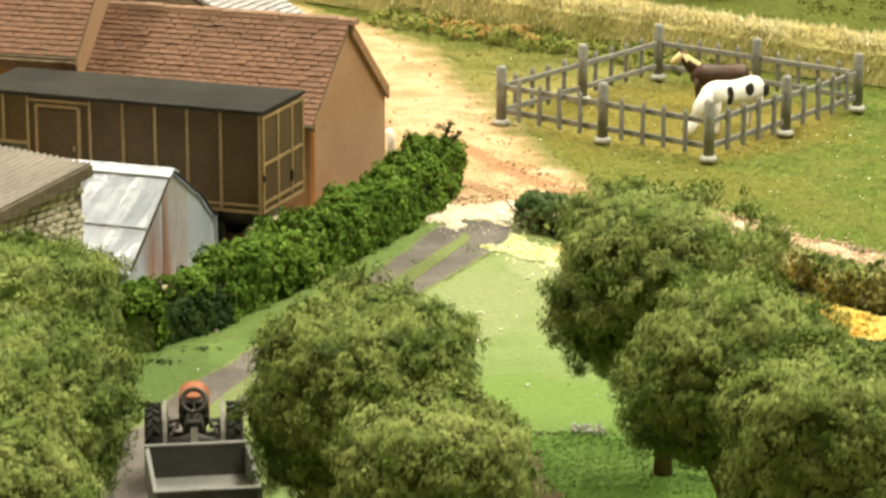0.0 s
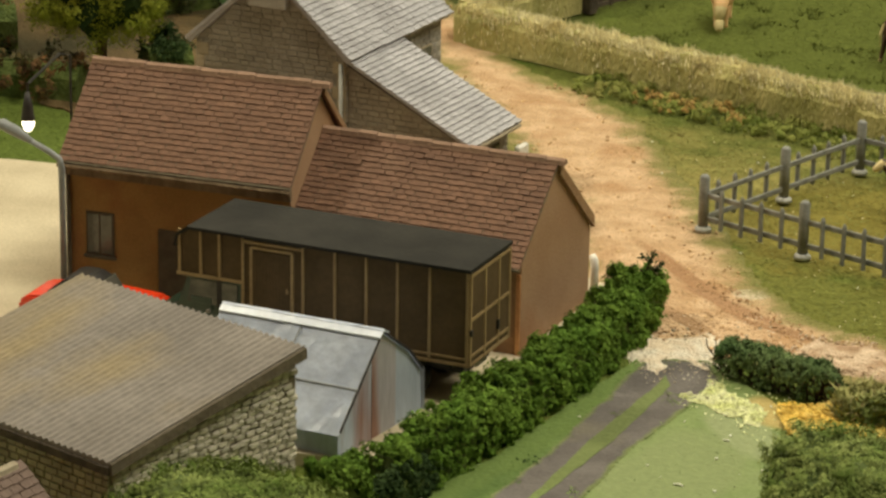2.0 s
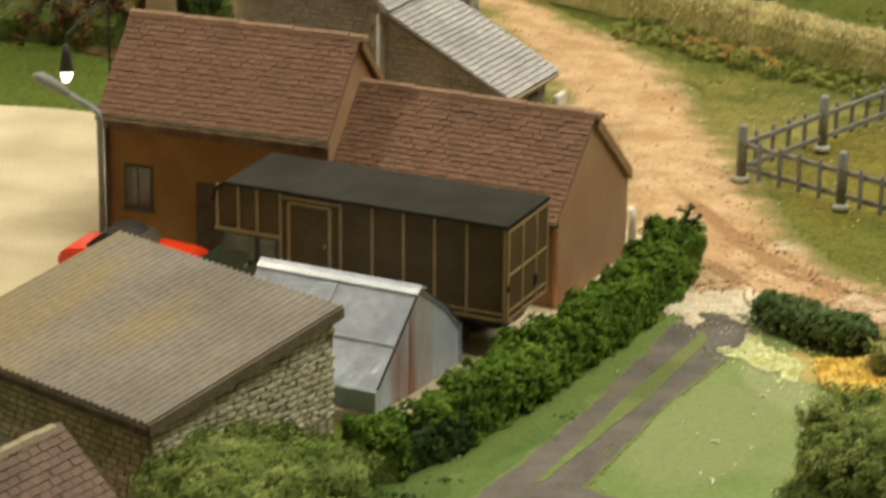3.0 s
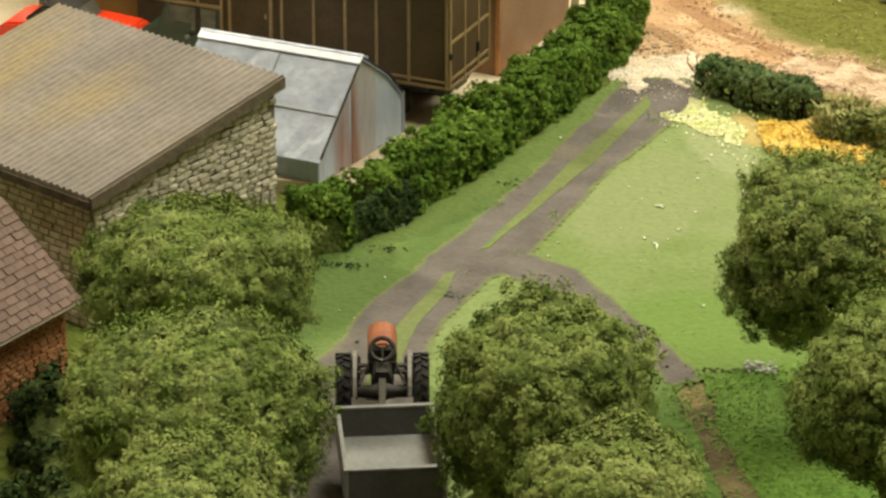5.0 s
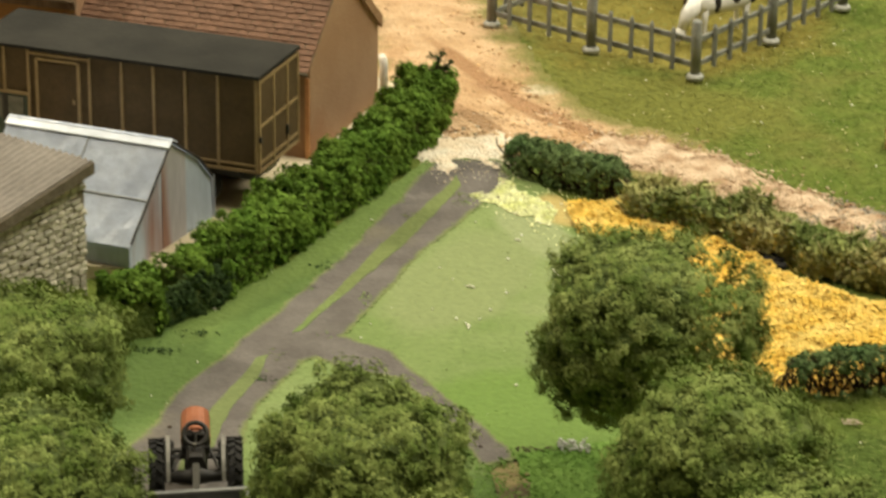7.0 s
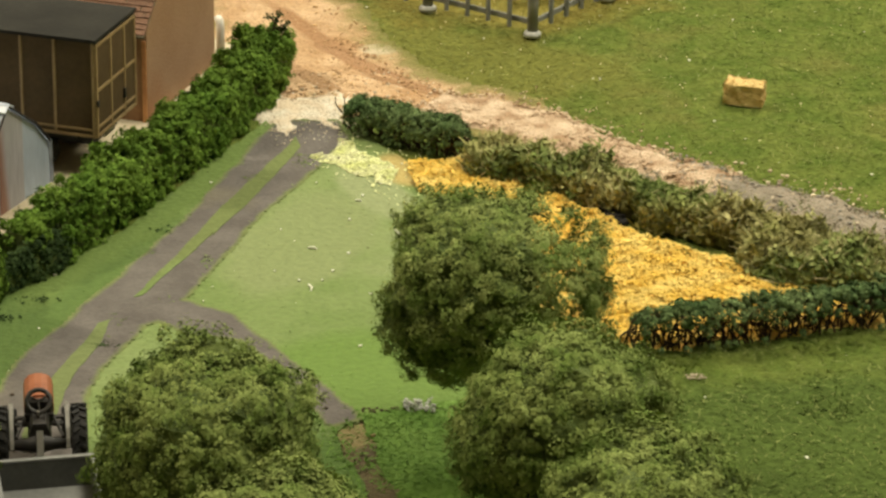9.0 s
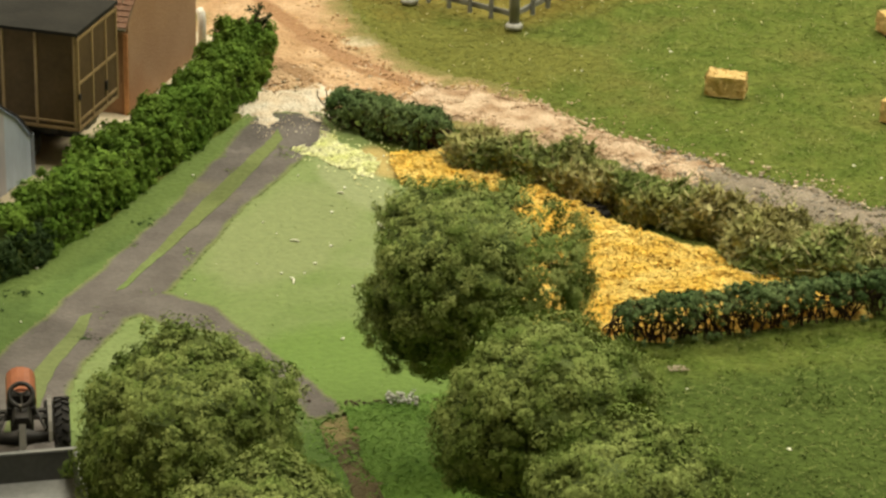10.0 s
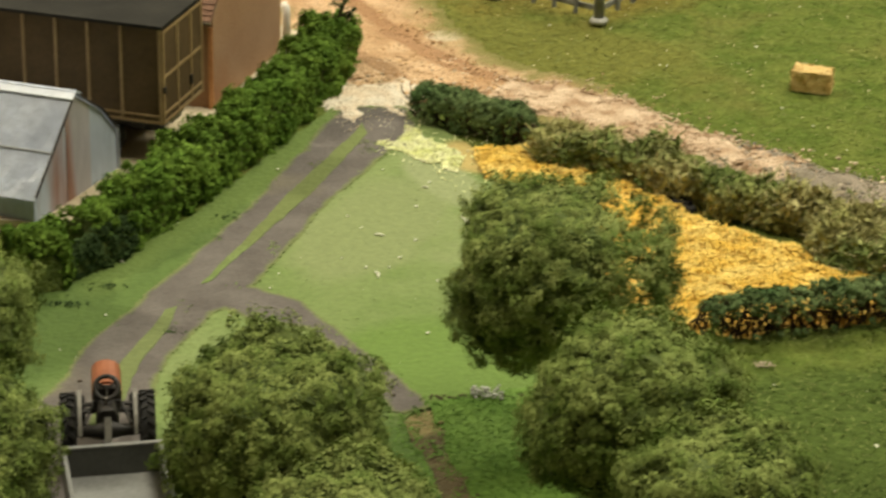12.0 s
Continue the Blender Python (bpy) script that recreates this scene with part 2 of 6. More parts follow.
M = dict(
    field=meadow("field_grass"),
    lawn=tinted(mat("painted_lawn", (0.14, 0.20, 0.056), (0.185, 0.238, 0.084), 0.45, fine=6, bump=0.03, c3=(0.215, 0.25, 0.11), spot=0.58), LAWN_PATCHES),
    bright=mat("bright_grass", (0.10, 0.20, 0.024), (0.15, 0.265, 0.045), 0.7, fine=7, bump=0.05, c3=(0.075, 0.14, 0.02), spot=0.58),
    track=fading(mat("grey_track", (0.098, 0.085, 0.077), (0.142, 0.126, 0.114), 0.8, fine=9, bump=0.02, c3=(0.17, 0.15, 0.11), spot=0.6), (0.15, 0.18, 0.06)),
    lane=fading(tinted(mat("sandy_lane", (0.49, 0.31, 0.165), (0.64, 0.435, 0.26), 0.9, fine=7, bump=0.12, c3=(0.45, 0.265, 0.13), spot=0.54), LANE_RUTS), (0.20, 0.185, 0.05)),
    crumb=mat("sandy_crumbs", (0.50, 0.32, 0.16), (0.66, 0.45, 0.24), 1.5, fine=7, bump=0.05, island=0.2),
    pale=mat("pale_grit", (0.74, 0.60, 0.43), (0.84, 0.76, 0.62), 1.6, fine=10, bump=0.10, c3=(0.62, 0.44, 0.27), spot=0.58),
    grit=mat("grey_grit", (0.24, 0.20, 0.15), (0.36, 0.30, 0.23), 1.1, fine=9, bump=0.12, c3=(0.19, 0.17, 0.12)),
    rubble=mat("pinkish_rubble", (0.42, 0.27, 0.16), (0.72, 0.55, 0.39), 1.5, fine=8, bump=0.14, c3=(0.42, 0.27, 0.15), spot=0.6),
    yard=mat("cream_yard", (0.44, 0.37, 0.25), (0.58, 0.50, 0.35), 0.35, fine=10, bump=0.01, c3=(0.36, 0.30, 0.20), spot=0.58),
    earth=tinted(mat("brown_earth", (0.095, 0.074, 0.036), (0.165, 0.128, 0.062), 1.1, fine=8, bump=0.05, c3=(0.14, 0.15, 0.04), spot=0.58), ((3.9, 60.0, 0.6, 0.7, 0, (0.28, 0.225, 0.10)),)),
    straw=mat("yellow_flock", (0.83, 0.52, 0.07), (0.92, 0.68, 0.19), 1.2, fine=9, bump=0.1, island=0.13),
    limeflock=mat("lime_flock", (0.74, 0.77, 0.33), (0.86, 0.86, 0.52), 2.0, fine=9, bump=0.1, island=0.2),
    fibre=mat("pale_grass_fibres", (0.17, 0.205, 0.06), (0.26, 0.28, 0.10), 0.6, fine=6, bump=0, island=0.2, spec=0.05),
    blades=meadow("grass_blades", 0.16, 0),
    tree=mat("moss_foliage", (0.11, 0.165, 0.034), (0.285, 0.34, 0.105), 1.4, fine=3, bump=0, island=0.09, spec=0.05),
    # paler moss: tells near trees apart and lightens the shaded one
    treepalelit=mat("pale_lit_moss_foliage", (0.135, 0.195, 0.044), (0.305, 0.35, 0.115), 1.4, fine=3, bump=0, island=0.09, spec=0.05),
    treelime=mat("lime_foliage", (0.20, 0.235, 0.025), (0.37, 0.385, 0.06), 0.6, fine=4, bump=0, island=0.2, spec=0.06),
    # darker than the moss: shade between leaf clumps put into the colour
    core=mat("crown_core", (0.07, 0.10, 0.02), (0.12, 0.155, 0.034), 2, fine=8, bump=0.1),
    hedge=mat("hedge_foliage", (0.08, 0.15, 0.02), (0.14, 0.225, 0.034), 0.9, fine=4, bump=0, island=0.3, spec=0.06),
    # used for dark plants and, at hedge end and tree core, for shade
    leafshade=mat("black_green_leaf_and_shade", (0.026, 0.046, 0.016), (0.05, 0.08, 0.026), 0.9, fine=4, bump=0, island=0.4, spec=0.05),
    darkhedge=mat("dark_hedge_foliage", (0.062, 0.11, 0.038), (0.15, 0.205, 0.08), 0.9, fine=4, bump=0, island=0.45, spec=0.06),
    olive=mat("olive_hedge_foliage", (0.25, 0.255, 0.085), (0.42, 0.385, 0.175), 0.8, fine=4, bump=0, island=0.35, c3=(0.16, 0.21, 0.06), spot=0.53, spec=0.06),
    twig=mat("dark_twigs", (0.04, 0.026, 0.015), (0.075, 0.048, 0.027), 3, bump=0.01),
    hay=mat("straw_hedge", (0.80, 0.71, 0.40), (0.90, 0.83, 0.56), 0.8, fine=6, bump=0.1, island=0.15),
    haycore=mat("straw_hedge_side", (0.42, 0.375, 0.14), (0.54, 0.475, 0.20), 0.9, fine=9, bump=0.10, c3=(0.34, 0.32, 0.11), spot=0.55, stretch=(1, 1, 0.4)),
    weed=mat("weed_foliage", (0.17, 0.215, 0.035), (0.30, 0.315, 0.075), 0.8, fine=4, bump=0, island=0.25, c3=(0.28, 0.24, 0.075), spot=0.58),
    rust=mat("orange_weeds", (0.36, 0.22, 0.06), (0.50, 0.335, 0.11), 1, fine=5, bump=0, island=0.5),
    rooftile=mat("red_roof_tile", (0.155, 0.082, 0.051), (0.208, 0.112, 0.070), 1.2, fine=12, bump=0.015, vary=0.13, island=0.1, rough=0.75, c3=(0.24, 0.145, 0.09), spot=0.6),
    browntile=mat("brown_roof_tile", (0.145, 0.095, 0.075), (0.205, 0.14, 0.11), 1.2, fine=12, bump=0.015, vary=0.14, rough=0.75),
    ochre=mat("ochre_wall", (0.235, 0.128, 0.04), (0.305, 0.172, 0.058), 0.8, fine=14, bump=0.01, c3=(0.22, 0.10, 0.035)),
    gable=mat("terracotta_wall", (0.33, 0.195, 0.11), (0.39, 0.245, 0.145), 0.5, fine=14, bump=0.01, c3=(0.33, 0.16, 0.075), spot=0.55),
    brickred=mat("red_brick_wall", (0.40, 0.18, 0.075), (0.50, 0.25, 0.11), 1.5, fine=10, bump=0.02, vary=0.15, island=0.15),
    slate=mat("grey_slate", (0.35, 0.335, 0.345), (0.43, 0.415, 0.43), 0.8, fine=12, bump=0.01, island=0.1, rough=0.7),
    stone=mat("stone", (0.40, 0.365, 0.285), (0.51, 0.47, 0.375), 1.5, fine=8, bump=0.03, vary=0.2, island=0.18),
    mortar=mat("dark_mortar", (0.15, 0.125, 0.085), (0.21, 0.175, 0.12), 3, fine=10, bump=0.02),
    greystone=mat("grey_stone", (0.27, 0.243, 0.205), (0.35, 0.318, 0.27), 0.7, fine=9, bump=0.02, vary=0.1, island=0.14),
    quoin=mat("pale_quoin", (0.30, 0.25, 0.17), (0.38, 0.32, 0.23), 1.2, fine=9, bump=0.02),
    corrugated=mat("fibre_cement_sheet", (0.20, 0.175, 0.152), (0.265, 0.234, 0.205), 0.5, fine=7, bump=0.02, c3=(0.29, 0.23, 0.135), spot=0.55, stretch=(0.6, 1, 1)),
    rake=mat("weathered_rake_board", (0.115, 0.092, 0.062), (0.16, 0.13, 0.09), 2, fine=8, bump=0.02),
    zinc=mat("galvanised_sheet", (0.58, 0.63, 0.74), (0.72, 0.77, 0.87), 0.7, fine=3, bump=0.012, metal=0.0, rough=0.3, spec=0.6, c3=(0.78, 0.81, 0.90), spot=0.6),
    rustzinc=mat("rusty_sheet", (0.38, 0.44, 0.53), (0.47, 0.53, 0.63), 0.8, fine=9, bump=0.006, metal=0.1, rough=0.5, c3=(0.28, 0.14, 0.10), spot=0.55, stretch=(1, 1.6, 0.25)),
    ridgetile=mat("pale_ridge_tile", (0.25, 0.15, 0.10), (0.32, 0.205, 0.14), 1.2, fine=9, bump=0.02, vary=0.12),
    rustband=mat("rust_stained_sheet", (0.37, 0.35, 0.37), (0.45, 0.43, 0.46), 0.8, fine=9, bump=0.006, metal=0.1, rough=0.5, c3=(0.27, 0.145, 0.11), spot=0.46, stretch=(1, 1.5, 0.2)),
    truck=mat("brown_truck_panel", (0.082, 0.055, 0.027), (0.108, 0.073, 0.037), 1.0, fine=9, bump=0.003, rough=0.7, spec=0.15),
    trucktrim=mat("tan_truck_trim", (0.27, 0.185, 0.085), (0.33, 0.235, 0.115), 1.5, fine=9, bump=0.003, rough=0.6),
    truckroof=mat("dark_grey_roof", (0.024, 0.023, 0.02), (0.036, 0.034, 0.029), 0.7, fine=8, bump=0.006, rough=0.8, spec=0.1, c3=(0.075, 0.07, 0.06), spot=0.60),
    darkgreen=mat("dark_green_paint", (0.012, 0.035, 0.022), (0.02, 0.05, 0.032), 1, fine=8, bump=0, rough=0.3, spec=0.5),
    glass=mat("dark_window_glass", (0.10, 0.10, 0.08), (0.14, 0.135, 0.11), 1, fine=8, bump=0, rough=0.15, spec=0.5),
    cabglass=mat("cab_glass", (0.05, 0.055, 0.045), (0.12, 0.12, 0.095), 1.5, fine=8, bump=0, rough=0.12, spec=0.5),
    stem=mat("tan_stems", (0.40, 0.34, 0.17), (0.56, 0.49, 0.27), 2, fine=8, bump=0, island=0.3, spec=0.05),
    rubber=mat("black_rubber", (0.014, 0.013, 0.012), (0.025, 0.023, 0.02), 2, fine=12, bump=0.01, rough=0.75),
    black=mat("black_paint", (0.02, 0.018, 0.016), (0.035, 0.03, 0.026), 2, fine=12, bump=0.004, rough=0.5),
    tractorred=mat("faded_red_paint", (0.22, 0.07, 0.03), (0.30, 0.105, 0.048), 2, fine=9, bump=0.003, rough=0.5),
    guard=mat("dull_grey_paint", (0.24, 0.23, 0.21), (0.33, 0.315, 0.285), 2, fine=9, bump=0.003, rough=0.28, metal=0.4),
    steel=mat("grey_steel", (0.20, 0.18, 0.15), (0.28, 0.25, 0.21), 2, fine=12, bump=0.003, rough=0.4, metal=0.4),
    trailer=mat("grey_trailer_paint", (0.20, 0.20, 0.19), (0.26, 0.26, 0.245), 1, fine=8, bump=0.003, rough=0.55, c3=(0.30, 0.29, 0.27)),
    trailerdark=mat("dark_grey_trailer_paint", (0.075, 0.075, 0.068), (0.10, 0.10, 0.09), 1, fine=8, bump=0.003, rough=0.5),
    fence=mat("grey_fence_paint", (0.185, 0.185, 0.168), (0.265, 0.265, 0.24), 2.5, fine=10, bump=0.006, rough=0.6, vary=0.1),
    foot=mat("pale_fence_foot", (0.36, 0.36, 0.33), (0.46, 0.46, 0.42), 2.5, fine=10, bump=0.006, rough=0.6),
    gate=mat("dark_gate_wood", (0.055, 0.042, 0.03), (0.10, 0.078, 0.055), 2, fine=9, bump=0.02),
    lamp=mat("grey_lamp_post", (0.20, 0.21, 0.21), (0.27, 0.28, 0.28), 2, fine=9, bump=0.004, rough=0.45),
    carred=mat("red_car_paint", (0.75, 0.045, 0.012), (0.80, 0.06, 0.016), 1, fine=9, bump=0, rough=0.25, spec=0.5),
    bark=mat("bark", (0.12, 0.08, 0.045), (0.20, 0.14, 0.085), 2, fine=8, bump=0.05, stretch=(1, 1, 0.3)),
    bargewood=mat("tan_bargeboard", (0.27, 0.155, 0.08), (0.34, 0.205, 0.11), 2, fine=12, bump=0.03),
    white=mat("white_paint", (0.70, 0.66, 0.58), (0.80, 0.76, 0.68), 2, fine=9, bump=0.003),
    cowhide=mat("white_hide", (0.78, 0.75, 0.70), (0.84, 0.81, 0.77), 0.8, fine=7, bump=0, rough=0.5),
    tanhide=mat("tan_and_white_hide", (0.62, 0.38, 0.17), (0.70, 0.46, 0.23), 1.2, fine=7, bump=0, c3=(0.8, 0.68, 0.5), spot=0.60, rough=0.55),
    brownhide=mat("dark_brown_hide", (0.05, 0.026, 0.016), (0.10, 0.05, 0.03), 1.2, fine=9, bump=0.01, rough=0.5),
    mane=mat("cream_mane", (0.62, 0.50, 0.24), (0.72, 0.60, 0.32), 2, fine=9, bump=0.01),
    bale=mat("straw_bale", (0.74, 0.50, 0.18), (0.86, 0.64, 0.28), 3, fine=14, bump=0.05, stretch=(1, 3, 3)),
    darkfoliage=mat("dark_undergrowth", (0.03, 0.045, 0.012), (0.07, 0.08, 0.025), 0.7, fine=4, bump=0, island=0.5, c3=(0.12, 0.06, 0.02)),
    litter=mat("forest_litter", (0.085, 0.056, 0.021), (0.14, 0.092, 0.034), 0.5, fine=6, bump=0.1, c3=(0.06, 0.05, 0.02)),
    clod=mat("brown_clods", (0.34, 0.20, 0.095), (0.46, 0.29, 0.15), 2, fine=9, bump=0.03, island=0.3),
    pebble=mat("pale_stones", (0.42, 0.33, 0.22), (0.60, 0.50, 0.36), 2, fine=9, bump=0.03, island=0.3),
    speck=mat("pale_flecks", (0.65, 0.65, 0.50), (0.75, 0.75, 0.62), 2, fine=9, bump=0, island=0.15),
    doorwood=mat("grey_brown_door", (0.06, 0.045, 0.03), (0.09, 0.07, 0.045), 2, fine=10, bump=0.01),
    wall=mat("hall_wall", (0.70, 0.66, 0.58), (0.75, 0.71, 0.63), 0.02, fine=0.3, bump=0),
)
bulb = bpy.data.materials.new("lit_bulb")
bulb.use_nodes = True
bulb.node_tree.nodes["Principled BSDF"].inputs["Emission Color"].default_value = (1, 0.86, 0.66, 1)
bulb.node_tree.nodes["Principled BSDF"].inputs["Emission Strength"].default_value = 6
M["bulb"] = bulb


# ---- building tools ----
def thing(name, label, category, at=(0, 0, 0), rz=0, group="", kind=""):
    ob = new(name)
    ob.matrix_basis = pose(*at, 0, 0, rz)
    ob.empty_display_size = 0.1
    return tagged(ob, label, category, group, kind)


def mesh_of(name, bm, material):
    me = bpy.data.meshes.new(name)
    bm.to_mesh(me)
    bm.free()
    me.materials.append(material)
    return me


def part(name, bm, material, parent, label="", m=None):
    """One mesh under a thing or a part; bm: a bmesh or a ready mesh."""
    me = bm if isinstance(bm, bpy.types.Mesh) else mesh_of(name, bm, material)
    ob = new(name, me)
    ob.parent = parent
    if m is not None:
        ob.matrix_basis = m
    return tagged(ob, label)


def solid(name, bm, material, label, category="", at=(0, 0, 0), rz=0, group="", kind=""):
    me = bm if isinstance(bm, bpy.types.Mesh) else mesh_of(name, bm, material)
    ob = new(name, me)
    ob.matrix_basis = pose(*at, 0, 0, rz)
    return tagged(ob, label, category, group, kind)


def box(x0, x1, y0, y1, z0, z1, bm=None, bevel=0.0):
    """A box, worn at its edges by bevel."""
    bm = bm or bmesh.new()
    made = bmesh.ops.create_cube(bm, size=1, matrix=Matrix.Translation(((x0 + x1) / 2, (y0 + y1) / 2, (z0 + z1) / 2)) @ Matrix.Diagonal((x1 - x0, y1 - y0, z1 - z0, 1)))
    if bevel:
        edges = {e for v in made["verts"] for e in v.link_edges}
        bmesh.ops.bevel(bm, geom=list(edges), offset=bevel, segments=1, affect="EDGES")
    return bm


def tube(points, radii, sides=8, bm=None):
    """A tapered tube along points."""
    bm = bm or bmesh.new()
    before = len(bm.faces)
    rings = []
    for k, (p, r) in enumerate(zip(points, radii)):
        a, b = Vector(points[max(k - 1, 0)]), Vector(points[min(k + 1, len(points) - 1)])
        q = (b - a).normalized().to_track_quat("Z", "Y")
        rings.append([bm.verts.new(Vector(p) + q @ Vector((r * math.cos(2 * math.pi * s / sides), r * math.sin(2 * math.pi * s / sides), 0))) for s in range(sides)])
    for a, b in zip(rings, rings[1:]):
        for s in range(sides):
            bm.faces.new((a[s], a[(s + 1) % sides], b[(s + 1) % sides], b[s]))
    bm.faces.new(rings[0][::-1]), bm.faces.new(rings[-1])
    for f in list(bm.faces)[before:]:
        f.smooth = sides > 6
    return bm


def prism(outline, axis, a, b, bm=None):
    """An outline of (p, q) pairs carried from a to b along x or y."""
    bm = bm or bmesh.new()
    place = (lambda p, q, w: (w, p, q)) if axis == "x" else (lambda p, q, w: (p, w, q))
    lo, hi = [[bm.verts.new(place(p, q, w)) for p, q in outline] for w in (a, b)]
    bm.faces.new(lo), bm.faces.new(hi[::-1])
    for k in range(len(outline)):
        j = (k + 1) % len(outline)
        bm.faces.new((lo[k], hi[k], hi[j], lo[j]))
    bmesh.ops.recalc_face_normals(bm, faces=bm.faces)
    return bm


def wheel(radius, width, sides=20, tread=0.0):
    """A tyre lying across y, with lugs if tread is given."""
    bm = bmesh.new()
    prof = [(radius * 0.55, -width * 0.42), (radius * 0.9, -width * 0.5), (radius, -width * 0.34), (radius, width * 0.34), (radius * 0.9, width * 0.5), (radius * 0.55, width * 0.42)]
    rings = []
    for s in range(sides):
        a = 2 * math.pi * s / sides
        rings.append([bm.verts.new((r * math.cos(a), y, r * math.sin(a))) for r, y in prof])
    for s in range(sides):
        a, b = rings[s], rings[(s + 1) % sides]
        for k in range(len(prof) - 1):
            bm.faces.new((a[k], b[k], b[k + 1], a[k + 1]))
        bm.faces.new((a[-1], b[-1], b[0], a[0]))
    if tread:
        for s in range(sides):
            for side in (-1, 1):
                a = 2 * math.pi * (s + 0.25 * side) / sides
                lug = bmesh.ops.create_cube(bm, size=1)["verts"]
                m = Matrix.Rotation(-a, 4, "Y") @ Matrix.Translation((radius + tread * 0.3, side * width * 0.24, 0)) @ Matrix.Rotation(side * 0.6, 4, "X") @ Matrix.Diagonal((tread, width * 0.5, tread * 1.1, 1))
                bmesh.ops.transform(bm, matrix=m, verts=lug)
    bmesh.ops.recalc_face_normals(bm, faces=bm.faces)
    return bm


def rim(radius, width):
    return prism([(radius * math.cos(a * math.pi / 8), radius * math.sin(a * math.pi / 8)) for a in range(16)], "y", -width / 2, width / 2)


def raw(name, verts, faces, material):
    me = bpy.data.meshes.new(name)
    me.from_pydata([tuple(v) for v in verts], [], faces)
    me.materials.append(material)
    return me


def leaves(name, points, size, material, rng, normals=None, stray=0.55):
    """Many small bent leaves, one at each point, turned roughly along the normals where they are given."""
    n = len(points)
    nv = rng.normal(size=(n, 3))
    if normals is not None:
        nv = normals + stray * nv
    nv /= np.linalg.norm(nv, axis=1)[:, None] + 1e-9
    d1 = np.cross(nv, rng.normal(size=(n, 3)))
    d1 /= np.linalg.norm(d1, axis=1)[:, None] + 1e-9
    d2 = np.cross(nv, d1)
    s = size * rng.uniform(0.5, 1.35, n)[:, None]
    v = np.stack([points - d1 * s, points + d2 * s * 0.6 + nv * s * 0.25, points + d1 * s, points - d2 * s * 0.6 + nv * s * 0.1], 1).reshape(-1, 3)
    me = bpy.data.meshes.new(name)
    me.vertices.add(len(v)), me.loops.add(len(v)), me.polygons.add(n)
    me.vertices.foreach_set("co", v.ravel())
    me.loops.foreach_set("vertex_index", np.arange(len(v)))
    me.polygons.foreach_set("loop_start", np.arange(0, len(v), 4))
    me.polygons.foreach_set("loop_total", np.full(n, 4))
    me.update(calc_edges=True)
    me.materials.append(material)
    return me


def clumped(centres, outward, per, radius, rng, round_=1.0):
    """Leaf places and normals in small round clumps about the centres."""
    n = len(centres) * per
    c, o = np.repeat(centres, per, 0), np.repeat(outward, per, 0)
    r = np.repeat(radius * rng.uniform(0.6, 1.3, len(centres)), per)[:, None]
    d = rng.normal(size=(n, 3))
    d /= np.linalg.norm(d, axis=1)[:, None]
    return c + d * r * rng.uniform(0.55, 1.0, n)[:, None], round_ * d + 0.9 * o


def blades(name, roots, height, material, rng, wide=0.025, lean=0.5):
    """Grass fibres: one thin upright triangle at each root."""
    n = len(roots)
    a = rng.uniform(0, 2 * math.pi, n)
    w = np.stack([np.cos(a), np.sin(a), 0 * a], 1) * (wide * rng.uniform(0.6, 1.4, n))[:, None]
    tip = np.stack([rng.normal(size=n) * lean, rng.normal(size=n) * lean, np.ones(n)], 1) * (height * rng.uniform(0.4, 1.3, n))[:, None]
    v = np.stack([roots - w, roots + w, roots + tip], 1).reshape(-1, 3)
    me = bpy.data.meshes.new(name)
    me.vertices.add(len(v)), me.loops.add(len(v)), me.polygons.add(n)
    me.vertices.foreach_set("co", v.ravel())
    me.loops.foreach_set("vertex_index", np.arange(len(v)))
    me.polygons.foreach_set("loop_start", np.arange(0, len(v), 3))
    me.polygons.foreach_set("loop_total", np.full(n, 3))
    me.update(calc_edges=True)
    me.materials.append(material)
    return me


def ragged(points, step=0.35, wobble=0.12, seed=0, closed=True):
    """An outline with an uneven edge."""
    out = []
    pts = list(points) + ([points[0]] if closed else [])
    for (x0, y0), (x1, y1) in zip(pts, pts[1:]):
        n = max(1, int(math.hypot(x1 - x0, y1 - y0) / step))
        for k in range(n):
            x, y = x0 + (x1 - x0) * k / n, y0 + (y1 - y0) * k / n
            q = Vector((x * 0.9, y * 0.9, seed * 7.3))
            out.append((x + wobble * (noise.noise(q) + 0.6 * noise.noise(q * 3.1)), y + wobble * 2 * (noise.noise(q + Vector((9, 4, 2))) + 0.6 * noise.noise(q * 2.7))))
    return out


def inside(points, poly):
    """Which of the points (n x 2) lie within an outline."""
    x, y = points[:, 0], points[:, 1]
    hit = np.zeros(len(points), bool)
    for (x0, y0), (x1, y1) in zip(poly, poly[1:] + poly[:1]):
        if y0 != y1:
            hit ^= ((y0 > y) != (y1 > y)) & (x < (x1 - x0) * (y - y0) / (y1 - y0) + x0)
    return hit


def sheet(name, poly, z, material, label, thick=0.06):
    """A thin ground sheet with an uneven outline and a rim that goes down into the ground."""
    bm = bmesh.new()
    top = [bm.verts.new((x, y, z)) for x, y in poly]
    for tri in tessellate_polygon([[Vector((x, y, 0)) for x, y in poly]]):
        bm.faces.new([top[k] for k in tri])
    low = [bm.verts.new((x, y, z - thick)) for x, y in poly]
    n = len(top)
    for k in range(n):
        bm.faces.new((top[k], low[k], low[(k + 1) % n], top[(k + 1) % n]))
    bmesh.ops.recalc_face_normals(bm, faces=bm.faces)
    return solid(name, bm, material, label, kind="structure")


